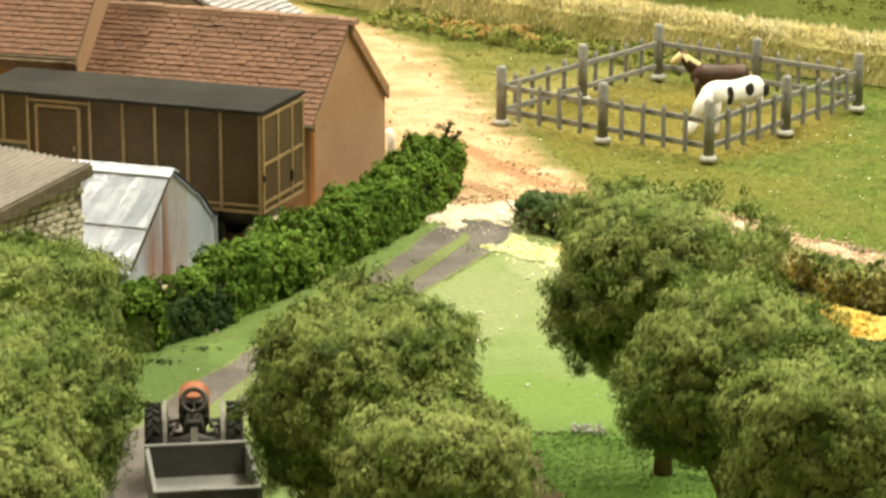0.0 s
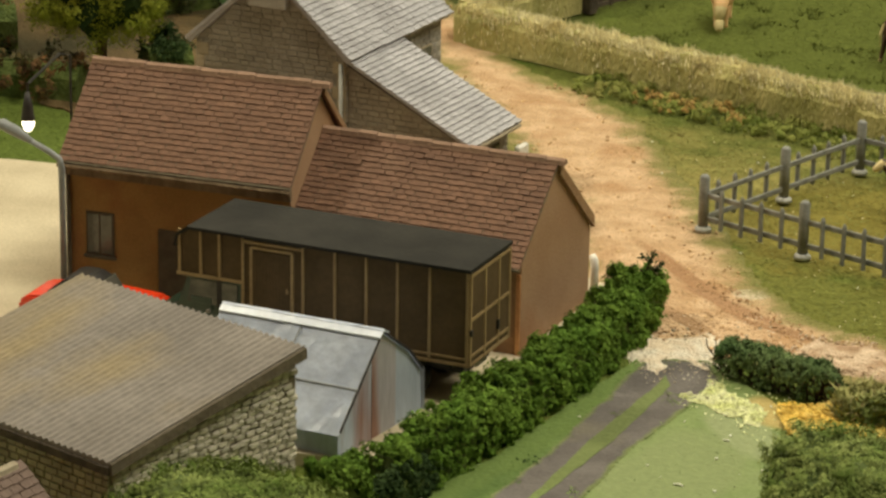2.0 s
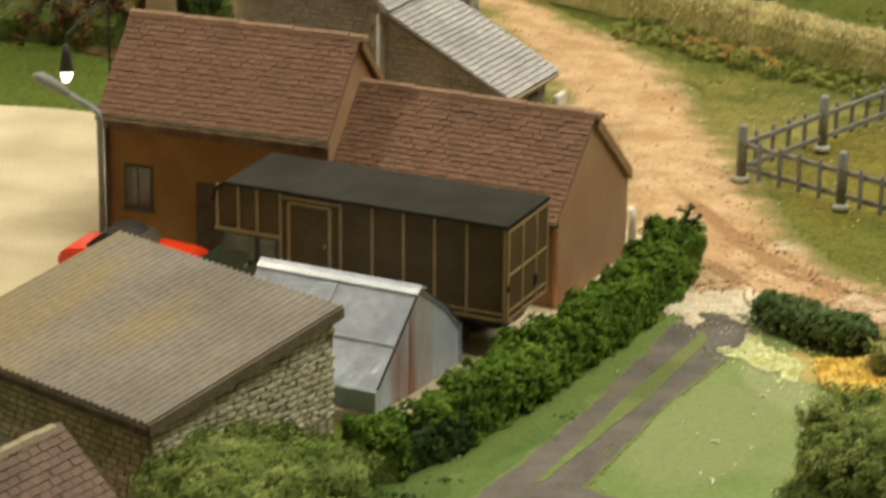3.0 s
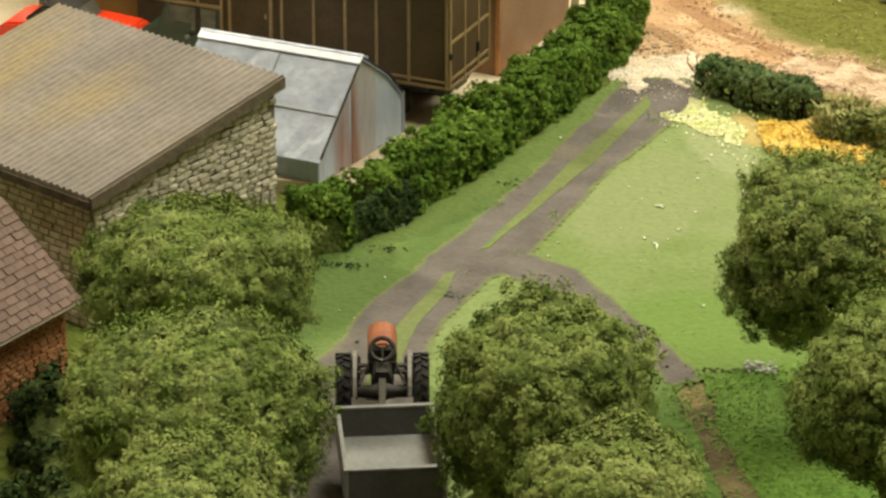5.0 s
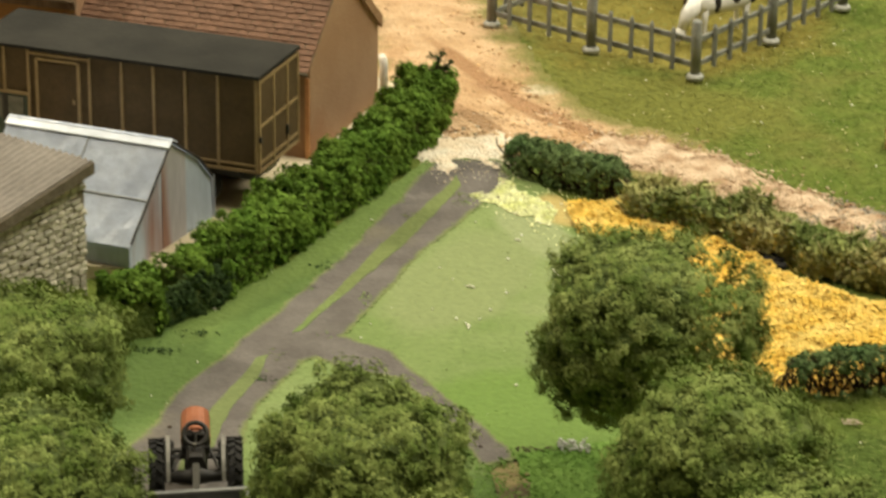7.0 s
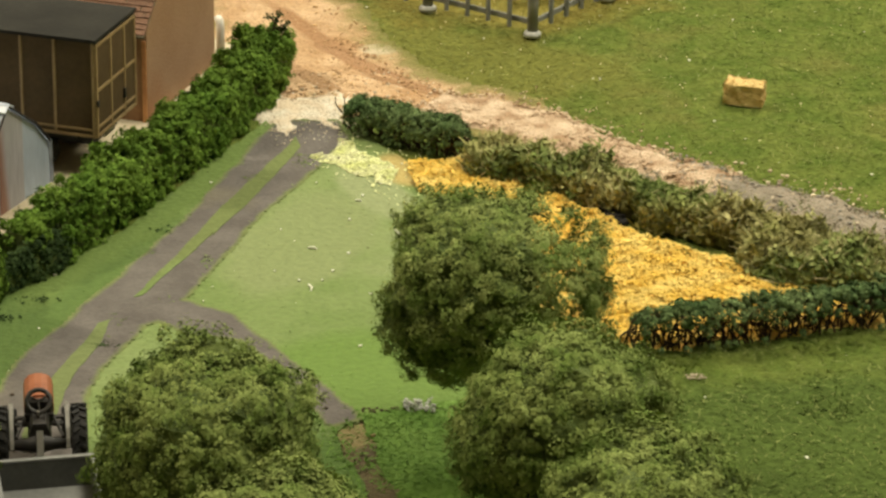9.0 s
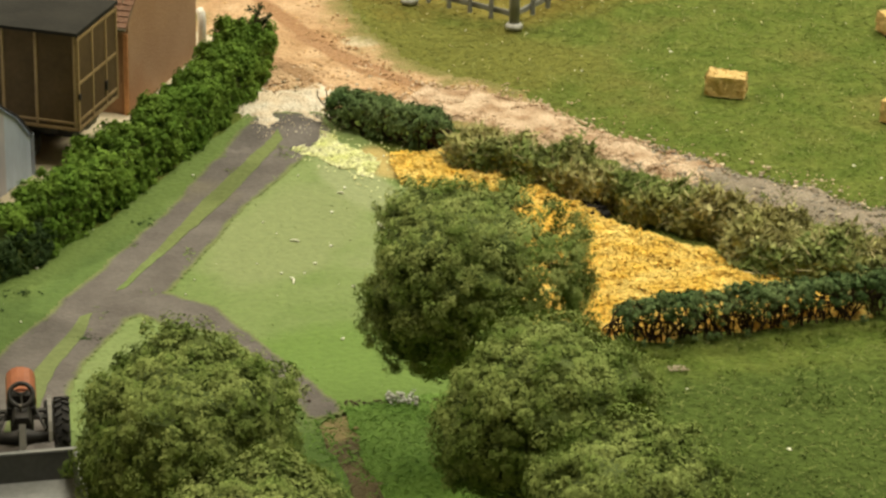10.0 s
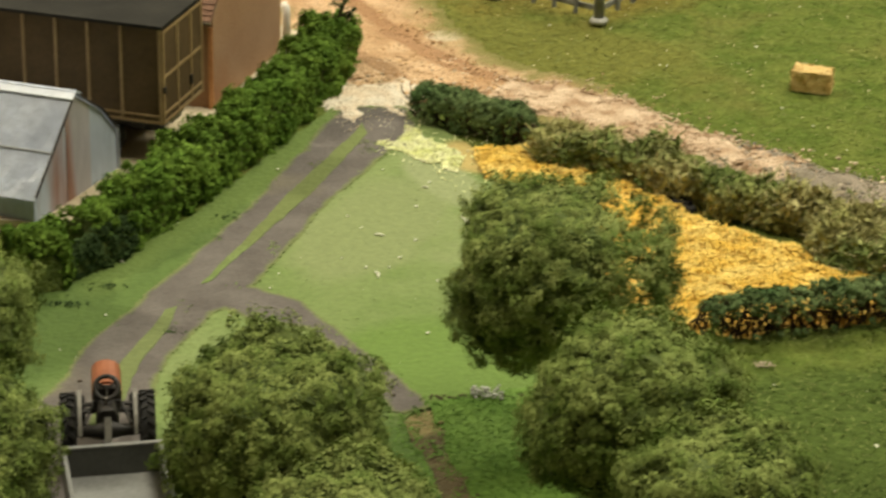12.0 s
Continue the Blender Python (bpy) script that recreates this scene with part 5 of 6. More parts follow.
# stone farmhouse with a slate lean-to
house = thing("farmhouse", "grey stone farmhouse with slate roof, chimney and lean-to", "house", (-5.68, 89.75, 0.0), -24.7)
HW, HL = 5.4, 6.6
part("wall", prism([(-HW + 0.15, 0), (-0.15, 0), (-0.15, 5.05), (-HW / 2, 7.35), (-HW + 0.15, 5.05)], "y", 0.15, HL - 0.15), M["greystone"], house)
part("lean_to_wall", prism([(-0.15, 0), (3.75, 0), (3.75, 2.85), (-0.15, 4.8)], "y", 0.3, 3.25), M["greystone"], house)
for k in range(13):
    part("quoin", box(-HW + 0.14, -HW + (0.42 if k % 2 else 0.56), 0.105, 0.4, 0.02 + k * 0.38, 0.39 + k * 0.38, bevel=0.01), M["quoin"], house)
part("drainpipe", tube([(-0.24, 0.04, 0.1), (-0.24, 0.04, 4.9)], [0.06, 0.06], 8), M["foot"], house, "pale cast drainpipe")
for k in range(13):
    part("quoin", box(-0.42 if k % 2 else -0.56, -0.14, 0.105, 0.4, 0.02 + k * 0.38, 0.39 + k * 0.38, bevel=0.01), M["quoin"], house)
# slates: the visible slopes have single slates, the hidden one is a slab
part("roof", prism([(0.12, 5.06), (-HW / 2, 7.5), (-HW / 2, 7.4), (0.0, 4.95)], "y", -0.02, HL + 0.02), M["slate"], house)
part("roof_far_slope", prism([(-HW - 0.1, 5.04), (-HW / 2, 7.5), (-HW / 2, 7.4), (-HW, 4.96)], "y", -0.02, HL + 0.02), M["slate"], house)
part("verge", prism([(-HW - 0.12, 5.02), (-HW / 2, 7.46), (-HW / 2, 7.56), (-HW - 0.12, 5.14)], "y", -0.08, 0.06), M["slate"], house)
part("lean_to_roof", prism([(0.02, 4.90), (4.05, 2.86), (4.08, 2.94), (0.02, 5.0)], "y", 0.08, 3.3), M["slate"], house)
part("lean_to_gutter", tube([(4.12, 0.1, 2.85), (4.12, 3.3, 2.85)], [0.06, 0.06], 6), M["quoin"], house)
ch = part("chimney", box(-3.3, -2.05, -0.12, 0.86, 6.35, 8.3, bevel=0.02), M["greystone"], house)
part("chimney_cap", box(-3.4, -1.95, -0.22, 0.96, 8.3, 8.5, bevel=0.03), M["quoin"], ch)
window(house, 3.77, 0.9, 1.7, 0.6, 0.75, 90)
window(house, 3.77, 2.3, 1.7, 0.6, 0.75, 90)
window(house, -0.13, 5.3, 3.4, 0.9, 0.9, 90, "quoin")
solid("white_post", box(-0.1, 0.1, -0.35, 0.35, 0, 1.2, bevel=0.04), M["white"], "white painted gatepost beside the farmhouse", "post", (-0.5, 94.4, 0.05), -24)
solid("white_post", tube([(0, 0, 0), (0, 0, 0.85), (-0.03, 0.03, 1.02), (-0.12, 0.1, 1.12)], [0.13, 0.12, 0.12, 0.1], 10), M["white"], "white painted post with a bent top at the outbuilding's corner", "post", (1.66, 83.0, 0.28), -22)

# stone barn with a single-pitch corrugated roof: origin at the near corner, x along the low eave, y up the slope
barn = thing("barn", "stone barn with weathered corrugated single-pitch roof", "barn", (-9.04, 62.4, 0), 51.0)
BL, BW = 7.4, 6.1
part("wall", prism([(0.16, 0), (BW - 0.12, 0), (BW - 0.12, 4.13), (0.16, 3.1)], "y", 0.18, BL - 0.2), M["mortar"], barn)
bm = bmesh.new()
waves, per = 37, 8
cols = waves * per
low_ = []
for k in range(cols + 1):
    w = BL * k / cols
    z = 0.06 * (0.5 + 0.5 * math.cos(2 * math.pi * k / per))
    low_.append([bm.verts.new((x, w, 3.28 + 1.05 * x / BW + z + dz)) for x, dz in ((0, -0.12), (0, 0), (BW, 0), (BW, -0.12))])
for a, b in zip(low_, low_[1:]):
    for s in range(4):
        bm.faces.new((a[s], b[s], b[(s + 1) % 4], a[(s + 1) % 4]))
bm.faces.new(low_[0]), bm.faces.new(low_[-1][::-1])
bmesh.ops.recalc_face_normals(bm, faces=bm.faces)
part("corrugated_roof", bm, M["corrugated"], barn)
part("bargeboard", prism([(0.0, 3.02), (BW, 4.07), (BW, 4.33), (0.0, 3.28)], "y", -0.07, 0.03), M["rake"], barn)
part("fascia", box(-0.05, 0.04, 0, BL, 3.0, 3.19), M["gate"], barn)

# brick outbuilding in front of the barn
bo = thing("brick_outbuilding", "orange brick outbuilding with brown tiled roof", "building", (-10.7, 61.0, 0), 58)
part("wall", gable_walls(-9.0, -0.15, -1.75, 1.75, 2.0, 3.6), M["brickred"], bo)
slab_roof(bo, -9.0, 0.02, -2.05, 1.93, 0, 3.75, M["mortar"])
slab_roof(bo, -9.0, 0.02, 2.05, 1.93, 0, 3.75, M["browntile"])
for k in range(22):
    part("dentil", box(-8.9 + k * 0.4, -8.72 + k * 0.4, -1.86, -1.74, 1.78, 1.95), M["browntile"], bo)

# corrugated iron shed: x along the ridge towards its gable
shed = thing("shed", "dented galvanised iron shed with rust-streaked gable", "shed", (-3.72, 72.05, YZ), -28)
SH = [(-1.95, 0.0), (-1.98, 0.66), (-1.12, 1.5), (0.0, 2.66), (1.3, 1.78), (1.95, 1.1), (2.0, 0.0)]
for ya, yb, m_ in ((-1.98, -0.42, "rustzinc"), (-0.42, 0.72, "rustband"), (0.72, 2.0, "rustzinc")):
    top_ = [(y, float(np.interp(y, [q[0] for q in SH[1:]], [q[1] for q in SH[1:]]))) for y in sorted({ya + 0.006, yb - 0.006} | {q[0] for q in SH[1:-1] if ya < q[0] < yb})]
    part("gable_panel", prism([(ya + 0.006, 0), (yb - 0.006, 0)] + top_[::-1], "x", -0.06, 0.01 if m_ == "rustband" else 0.0), M[m_], shed)
part("inner_wall", prism([(y * 0.95, z * 0.96) for y, z in SH], "x", -4.5, -0.1), M["rustzinc"], shed)
for (y0, z0), (y1, z1) in zip(SH[1:-1], SH[2:-1] + [SH[-1]]):
    bm = bmesh.new()
    n_ = 22
    nv = Vector((0, -(z1 - z0), y1 - y0)).normalized()
    top = [[bm.verts.new(Vector((-4.6 + 4.68 * k / n_, y0 + (y1 - y0) * f, z0 + (z1 - z0) * f - 0.035 * (4.6 - 4.68 * k / n_))) + nv * (0.045 + 0.022 * noise.noise(Vector((k * 0.45, f * 3 + y0, 2))))) for f in (-0.06, 0.35, 0.7, 1.06)] for k in range(n_ + 1)]
    for a, b in zip(top, top[1:]):
        for s in range(3):
            bm.faces.new((a[s], b[s], b[s + 1], a[s + 1]))
    bmesh.ops.solidify(bm, geom=list(bm.faces), thickness=0.03)
    part("roof_sheet", bm, M["zinc"], shed)
for x in (-2.2,):
    for (y0, z0), (y1, z1) in zip(SH[1:3], SH[2:4]):
        part("sheet_lap", tube([(x, y0, z0 + 0.0), (x + 0.03, y1, z1 + 0.0)], [0.02, 0.02], 6), M["lamp"], shed)
part("seam", tube([(-4.58, -1.16, 1.40), (0.08, -1.16, 1.53)], [0.03, 0.03], 6), M["lamp"], shed, "dark horizontal sheet joint")
part("verge_strip", tube([(0.06, -1.98, 0.7), (0.06, -1.12, 1.55), (0.06, 0.0, 2.7), (0.06, 1.3, 1.82), (0.06, 1.95, 1.14)], [0.035, 0.035, 0.035, 0.035, 0.035], 6), M["black"], shed, "dark verge edge of the roof")
bm = prism([(-0.2, -0.14), (0, 0.02), (0.22, -0.1), (0.22, -0.06), (0, 0.06), (-0.2, -0.10)], "x", -4.62, 0.1)
part("ridge_cap", bm, M["zinc"], shed, m=pose(0, 0, 2.7, 0, -2.0, 0))


# ---- vehicles ----
truck = thing("horsebox_truck", "brown panelled horsebox truck with tan framing and dark green cab", "truck", (-1.62, 73.9, YZ), -22)
TL, TW, TZ0, TZ1 = 8.26, 2.56, 1.12, 3.62
XF = -6.38  # where the body ends and the cab begins
part("body", box(XF, -0.03, 0.03, TW - 0.03, TZ0, TZ1), M["truck"], truck)
prof = [(XF + 0.01, 2.38), (XF + 0.01, TZ1), (-TL + 0.35, TZ1 - 0.02), (-TL + 0.12, TZ1 - 0.18), (-TL + 0.03, TZ1 - 0.45), (-TL, 2.38)]
part("luton_head", prism(prof, "y", 0.03, TW - 0.03), M["truck"], truck)
roofp = [(0.06, TZ1), (-TL + 0.35, TZ1 + 0.0), (-TL + 0.08, TZ1 - 0.2), (-TL - 0.03, TZ1 - 0.5), (-TL - 0.08, TZ1 - 0.48), (-TL + 0.02, TZ1 - 0.14), (-TL + 0.33, TZ1 + 0.09), (0.06, TZ1 + 0.09)]
part("roof", prism(roofp, "y", -0.07, TW + 0.07), M["truckroof"], truck)
XS = [-0.05, -1.08, -1.97, -2.84, -3.72, -4.62, -6.34]
for x in XS:
    part("frame_batten", box(x - 0.035, x + 0.035, -0.025, 0.035, TZ0, TZ1, bevel=0.008), M["trucktrim"], truck)
for x in (-7.02, -7.56, -8.18):
    part("frame_batten", box(x - 0.035, x + 0.035, -0.025, 0.035, 2.4, TZ1 - 0.02), M["trucktrim"], truck)
part("sill_rail", box(XF, 0.0, -0.03, 0.035, TZ0, TZ0 + 0.07), M["trucktrim"], truck)
part("sill_rail", box(XF, 0.0, -0.02, 0.035, TZ0 + 0.17, TZ0 + 0.22), M["trucktrim"], truck)
part("head_rail", box(-TL, XF, -0.03, 0.035, 2.36, 2.44), M["trucktrim"], truck)
part("head_rail", box(-6.34, -4.62, -0.03, 0.035, TZ1 - 0.13, TZ1 - 0.06), M["trucktrim"], truck)
gd = part("groom_door", box(-6.05, -4.95, -0.02, 0.04, TZ0 + 0.3, TZ1 - 0.3), M["truck"], truck)
for x in (-6.09, -4.92):
    part("door_frame", box(x - 0.04, x + 0.04, -0.035, 0.04, TZ0 + 0.25, TZ1 - 0.22), M["trucktrim"], gd)
part("door_frame", box(-6.09, -4.92, -0.035, 0.04, TZ1 - 0.26, TZ1 - 0.19), M["trucktrim"], gd)
for k in range(11):
    part("slat", box(-5.98 + k * 0.094, -5.93 + k * 0.094, -0.03, -0.015, TZ0 + 0.35, TZ1 - 0.33), M["truck"], gd)
part("latch", box(-5.08, -5.02, -0.06, -0.02, 2.3, 2.42), M["trucktrim"], gd)
ramp = part("tail_ramp", box(-0.03, 0.03, 0.03, TW - 0.03, TZ0, TZ1 - 0.05), M["truck"], truck)
for y in (0.05, 0.95, 1.82, TW - 0.04):
    part("ramp_frame", box(0.0, 0.055, y - 0.04, y + 0.04, TZ0, TZ1 - 0.05), M["trucktrim"], ramp)
for z in (TZ0 + 0.04, TZ0 + 0.26, 2.35, TZ1 - 0.1):
    part("ramp_frame", box(0.0, 0.05, 0.0, TW, z - 0.04, z + 0.04), M["trucktrim"], ramp)
part("hinge", box(0.03, 0.09, 0.0, 0.1, 1.95, 2.1), M["black"], ramp)
part("hinge", box(0.03, 0.09, 1.72, 1.8, 1.6, 1.85), M["black"], ramp)
part("chassis", box(-7.9, -0.3, 0.5, TW - 0.5, 0.72, TZ0), M["black"], truck)
part("mudguard", box(-1.9, -0.55, 0.1, 0.45, 0.95, 1.08), M["black"], truck)
part("number_plate", box(-0.2, -0.12, 0.85, 1.5, 0.82, 0.98), M["white"], truck)
wm, rm = mesh_of("tyre", wheel(0.52, 0.34), M["rubber"]), mesh_of("rim", rim(0.3, 0.28), M["black"])
for x, y in ((-1.7, 0.32), (-1.7, TW - 0.32), (-6.9, 0.32), (-6.9, TW - 0.32)):
    w = part("wheel", wm, None, truck, "black rubber wheel", pose(x, y, 0.52))
    part("rim", rm, None, w)
cab = part("cab", prism([(XF - 0.03, 0.55), (XF - 0.03, 2.34), (-8.0, 2.34), (-8.3, 1.55), (-8.75, 1.45), (-8.85, 0.55)], "y", 0.12, TW - 0.12), M["darkgreen"], truck, "dark green truck cab")
part("cab_window", prism([(-8.02, 1.62), (-7.15, 1.62), (-7.15, 2.26), (-7.9, 2.26)], "y", 0.09, 0.125), M["cabglass"], cab)
part("cab_window", box(-7.0, -6.55, 0.09, 0.125, 1.6, 2.26), M["cabglass"], cab)
part("cab_pillar", box(-7.15, -7.0, 0.085, 0.13, 1.55, 2.3), M["black"], cab)
part("bench_back", box(-7.9, -7.3, 0.075, 0.092, 1.62, 1.8, bevel=0.005), M["darkgreen"], cab)
part("windscreen", prism([(-8.03, 2.28), (-8.28, 1.62), (-8.31, 1.62), (-8.06, 2.28)], "y", 0.25, TW - 0.25), M["glass"], cab)
part("headlamp", tube([(-8.86, 0.35, 1.0), (-8.92, 0.35, 1.0)], [0.13, 0.12], 10), M["steel"], cab)
part("mirror", box(-7.4, -7.3, -0.06, 0.06, 1.42, 1.52, bevel=0.02), M["steel"], cab, "bright steel mirror")

# red open sports car in the yard
car = thing("sports_car", "bright red sports car with black soft top", "car", (-11.75, 79.6, YZ), 162)
prof = [(-1.95, 0.28), (-1.98, 0.62), (-1.7, 0.82), (-0.55, 0.92), (0.75, 0.90), (1.75, 0.80), (2.0, 0.6), (1.98, 0.28)]
bm = prism(prof, "y", -0.78, 0.78)
bmesh.ops.bevel(bm, geom=[e for e in bm.edges], offset=0.07, segments=2, affect="EDGES")
part("body", bm, M["carred"], car)
bm = prism([(-0.42, 0.88), (-0.2, 1.22), (0.15, 1.36), (0.7, 1.34), (1.25, 0.9)], "y", -0.66, 0.66)
bmesh.ops.bevel(bm, geom=list(bm.edges), offset=0.06, segments=2, affect="EDGES")
part("soft_top", bm, M["black"], car, "black fabric soft top")
part("side_window", prism([(-0.2, 0.93), (-0.05, 1.2), (0.6, 1.22), (0.75, 0.93)], "y", -0.68, -0.655), M["glass"], car)
part("side_window", prism([(-0.2, 0.93), (-0.05, 1.2), (0.6, 1.22), (0.75, 0.93)], "y", 0.655, 0.68), M["glass"], car)
part("windscreen", prism([(-0.5, 0.9), (-0.26, 1.26), (-0.23, 1.26), (-0.46, 0.9)], "y", -0.6, 0.6), M["glass"], car)
tm, cm = mesh_of("tyre", wheel(0.31, 0.2, 16), M["rubber"]), mesh_of("rim", rim(0.18, 0.21), M["steel"])
for x, y in ((-1.25, -0.72), (-1.25, 0.72), (1.25, -0.72), (1.25, 0.72)):
    w = part("wheel", tm, None, car, "", pose(x, y, 0.31))
    part("rim", cm, None, w)

# vintage tractor, x forwards
tractor = thing("tractor", "vintage tractor with faded red bonnet and grey mudguards", "tractor", (-2.58, 58.75, 0.06), 92.7)
bm = prism([(-0.30, 0.85), (0.30, 0.85), (0.31, 1.15), (0.28, 1.30), (0.19, 1.39), (0.07, 1.43), (-0.07, 1.43), (-0.19, 1.39), (-0.28, 1.30), (-0.31, 1.15)], "x", 0.35, 1.5)
bmesh.ops.bevel(bm, geom=[e for e in bm.edges if abs(e.verts[0].co.x - e.verts[1].co.x) < 0.01], offset=0.05, segments=2, affect="EDGES")
part("bonnet", bm, M["tractorred"], tractor, "faded red rounded bonnet")
part("engine", box(0.3, 1.6, -0.24, 0.24, 0.45, 0.92, bevel=0.04), M["black"], tractor)
part("dashboard", box(0.22, 0.36, -0.29, 0.29, 0.85, 1.40, bevel=0.05), M["black"], tractor)
bm = bmesh.new()
ring = [[bm.verts.new((0.05 * math.sin(q), (0.24 + 0.05 * math.cos(q)) * math.cos(a), (0.24 + 0.05 * math.cos(q)) * math.sin(a))) for q in [2 * math.pi * j / 8 for j in range(8)]] for a in [2 * math.pi * k / 24 for k in range(24)]]
for k in range(24):
    for j in range(8):
        bm.faces.new((ring[k][j], ring[k][(j + 1) % 8], ring[(k + 1) % 24][(j + 1) % 8], ring[(k + 1) % 24][j]))
for k in range(3):
    a = 2 * math.pi * k / 3 + 0.5
    tube([(0, 0, 0), (0, 0.25 * math.cos(a), 0.25 * math.sin(a))], [0.025, 0.025], 5, bm)
part("steering_wheel", bm, M["black"], tractor, "", pose(0.05, 0, 1.46, 0, 40, 0))
part("steering_column", tube([(0.35, 0, 1.12), (0.05, 0, 1.46)], [0.04, 0.03], 6), M["black"], tractor)
part("gearbox", prism([(-0.13, 0.62), (0.13, 0.62), (0.2, 1.0), (0.13, 1.18), (-0.13, 1.18), (-0.2, 1.0)], "x", -0.45, 0.25), M["black"], tractor)
part("axle", tube([(-0.6, -0.8, 0.80), (-0.6, -0.3, 0.80), (-0.6, 0.0, 0.82), (-0.6, 0.3, 0.80), (-0.6, 0.8, 0.80)], [0.1, 0.12, 0.2, 0.12, 0.1], 10), M["black"], tractor)
part("gear_lever", tube([(-0.1, 0.02, 1.1), (-0.22, 0.02, 1.36)], [0.025, 0.03], 5), M["steel"], tractor)
part("seat_post", prism([(-0.95, 0.62), (-0.85, 0.62), (-0.6, 1.1), (-0.66, 1.14)], "y", -0.07, 0.07), M["guard"], tractor, "pale steel seat spring")
part("crossbar", box(0.2, 0.32, -0.30, 0.30, 1.0, 1.1, bevel=0.02), M["black"], tractor)
for side in (-1, 1):
    for k in (0, 1):
        part("footrest", box(0.0 + 0.2 * k, 0.12 + 0.2 * k, *sorted((side * 0.3, side * 0.5)), 0.9 + 0.06 * k, 0.95 + 0.06 * k), M["black"], tractor)
    part("brace", tube([(0.22, side * 0.3, 1.0), (-0.5, side * 0.48, 0.9)], [0.035, 0.035], 6), M["black"], tractor)
for y in (-0.56, 0.56):
    bm = bmesh.new()
    arc = [(-0.6 + 0.82 * math.cos(a), 0.80 + 0.82 * math.sin(a)) for a in [math.radians(20 + 14 * k) for k in range(11)]]
    for (xa, za), (xb, zb) in zip(arc, arc[1:]):
        f = [bm.verts.new(q) for q in ((xa, y - 0.04, za), (xb, y - 0.04, zb), (xb, y + 0.04, zb), (xa, y + 0.04, za))]
        bm.faces.new(f)
    bmesh.ops.remove_doubles(bm, verts=bm.verts, dist=0.001)
    bmesh.ops.solidify(bm, geom=list(bm.faces), thickness=0.03)
    part("mudguard", bm, M["guard"], tractor, "dull grey mudguard")
big, bigrim = mesh_of("tyre", wheel(0.76, 0.32, 22, 0.06), M["rubber"]), mesh_of("rim", rim(0.42, 0.2), M["steel"])
small = mesh_of("tyre", wheel(0.36, 0.2, 16), M["rubber"])
for y in (-0.8, 0.8):
    w = part("rear_wheel", big, None, tractor, "large lugged rear wheel", pose(-0.6, y, 0.80))
    part("rim", bigrim, None, w)
    part("front_wheel", small, None, tractor, "", pose(1.2, y * 0.7, 0.36))
part("front_axle", tube([(1.2, -0.56, 0.38), (1.2, 0.56, 0.38)], [0.06, 0.06], 6), M["black"], tractor)

trailer = thing("tipping_trailer", "grey open farm trailer hitched behind the tractor", "trailer", (-2.25, 55.05, 0.06), 97)
LX, LY, ZB, ZT = 1.36, 1.0, 0.75, 1.36
part("bed", box(-LX, LX, -LY, LY, ZB - 0.08, ZB, bevel=0.02), M["trailer"], trailer)
for y, nm in ((-LY, "side_board"), (LY - 0.09, "side_board")):
    part(nm, box(-LX, LX, y, y + 0.09, ZB - 0.02, ZT, bevel=0.015), M["trailer"], trailer)
part("front_board", box(LX - 0.09, LX, -LY + 0.092, LY - 0.092, ZB - 0.02, ZT, bevel=0.015), M["trailerdark"], trailer, "dark grey front board")
part("tailboard", box(-LX - 0.003, -LX + 0.09, -LY + 0.092, LY - 0.092, ZB - 0.12, ZT, bevel=0.015), M["trailerdark"], trailer, "dark grey tailboard")
for x, nm in ((LX - 0.1, "rim_rail"), (-LX - 0.01, "rim_rail")):
    part(nm, box(x, x + 0.11, -LY, LY, ZT + 0.002, ZT + 0.04), M["trailer"], trailer)
part("latch", tube([(-LX - 0.03, -0.12, ZT + 0.03), (-LX - 0.03, 0.12, ZT + 0.05)], [0.02, 0.02], 5), M["steel"], trailer)
part("drawbar", prism([(-0.4, 0.5), (0.4, 0.5), (0.4, 0.68), (-0.4, 0.68)], "x", -1.2, 1.3), M["black"], trailer)
part("drawbar", tube([(1.3, 0, 0.55), (2.9, 0, 0.6)], [0.06, 0.05], 6), M["black"], trailer)
part("axle", tube([(-0.7, -0.8, 0.4), (-0.7, 0.8, 0.4)], [0.06, 0.06], 6), M["black"], trailer)
tw = mesh_of("tyre", wheel(0.42, 0.24, 18), M["rubber"])
for y in (-0.82, 0.82):
    part("wheel", tw, None, trailer, "", pose(-0.7, y, 0.42))


# ---- fence, gate, lamps ----
fence = thing("paddock_fence", "grey post-and-picket paddock fence on pale feet", "fence")
C = [Vector((5.0, 89.85, 0)), Vector((10.6, 85.1, 0)), Vector((15.8, 91.5, 0)), Vector((10.25, 96.2, 0))]
pm = mesh_of("post", tube([(0, 0, 0), (0, 0, 1.68), (0, 0, 1.76)], [0.155, 0.155, 0.10], 10), M["fence"])
fm = mesh_of("foot", tube([(0, 0, 0), (0, 0, 0.1), (0, 0, 0.16)], [0.26, 0.25, 0.19], 12), M["foot"])
km = mesh_of("picket", tube([(0, 0, 0.2), (0, 0, 1.34), (0, 0, 1.44)], [0.075, 0.075, 0.03], 6), M["fence"])
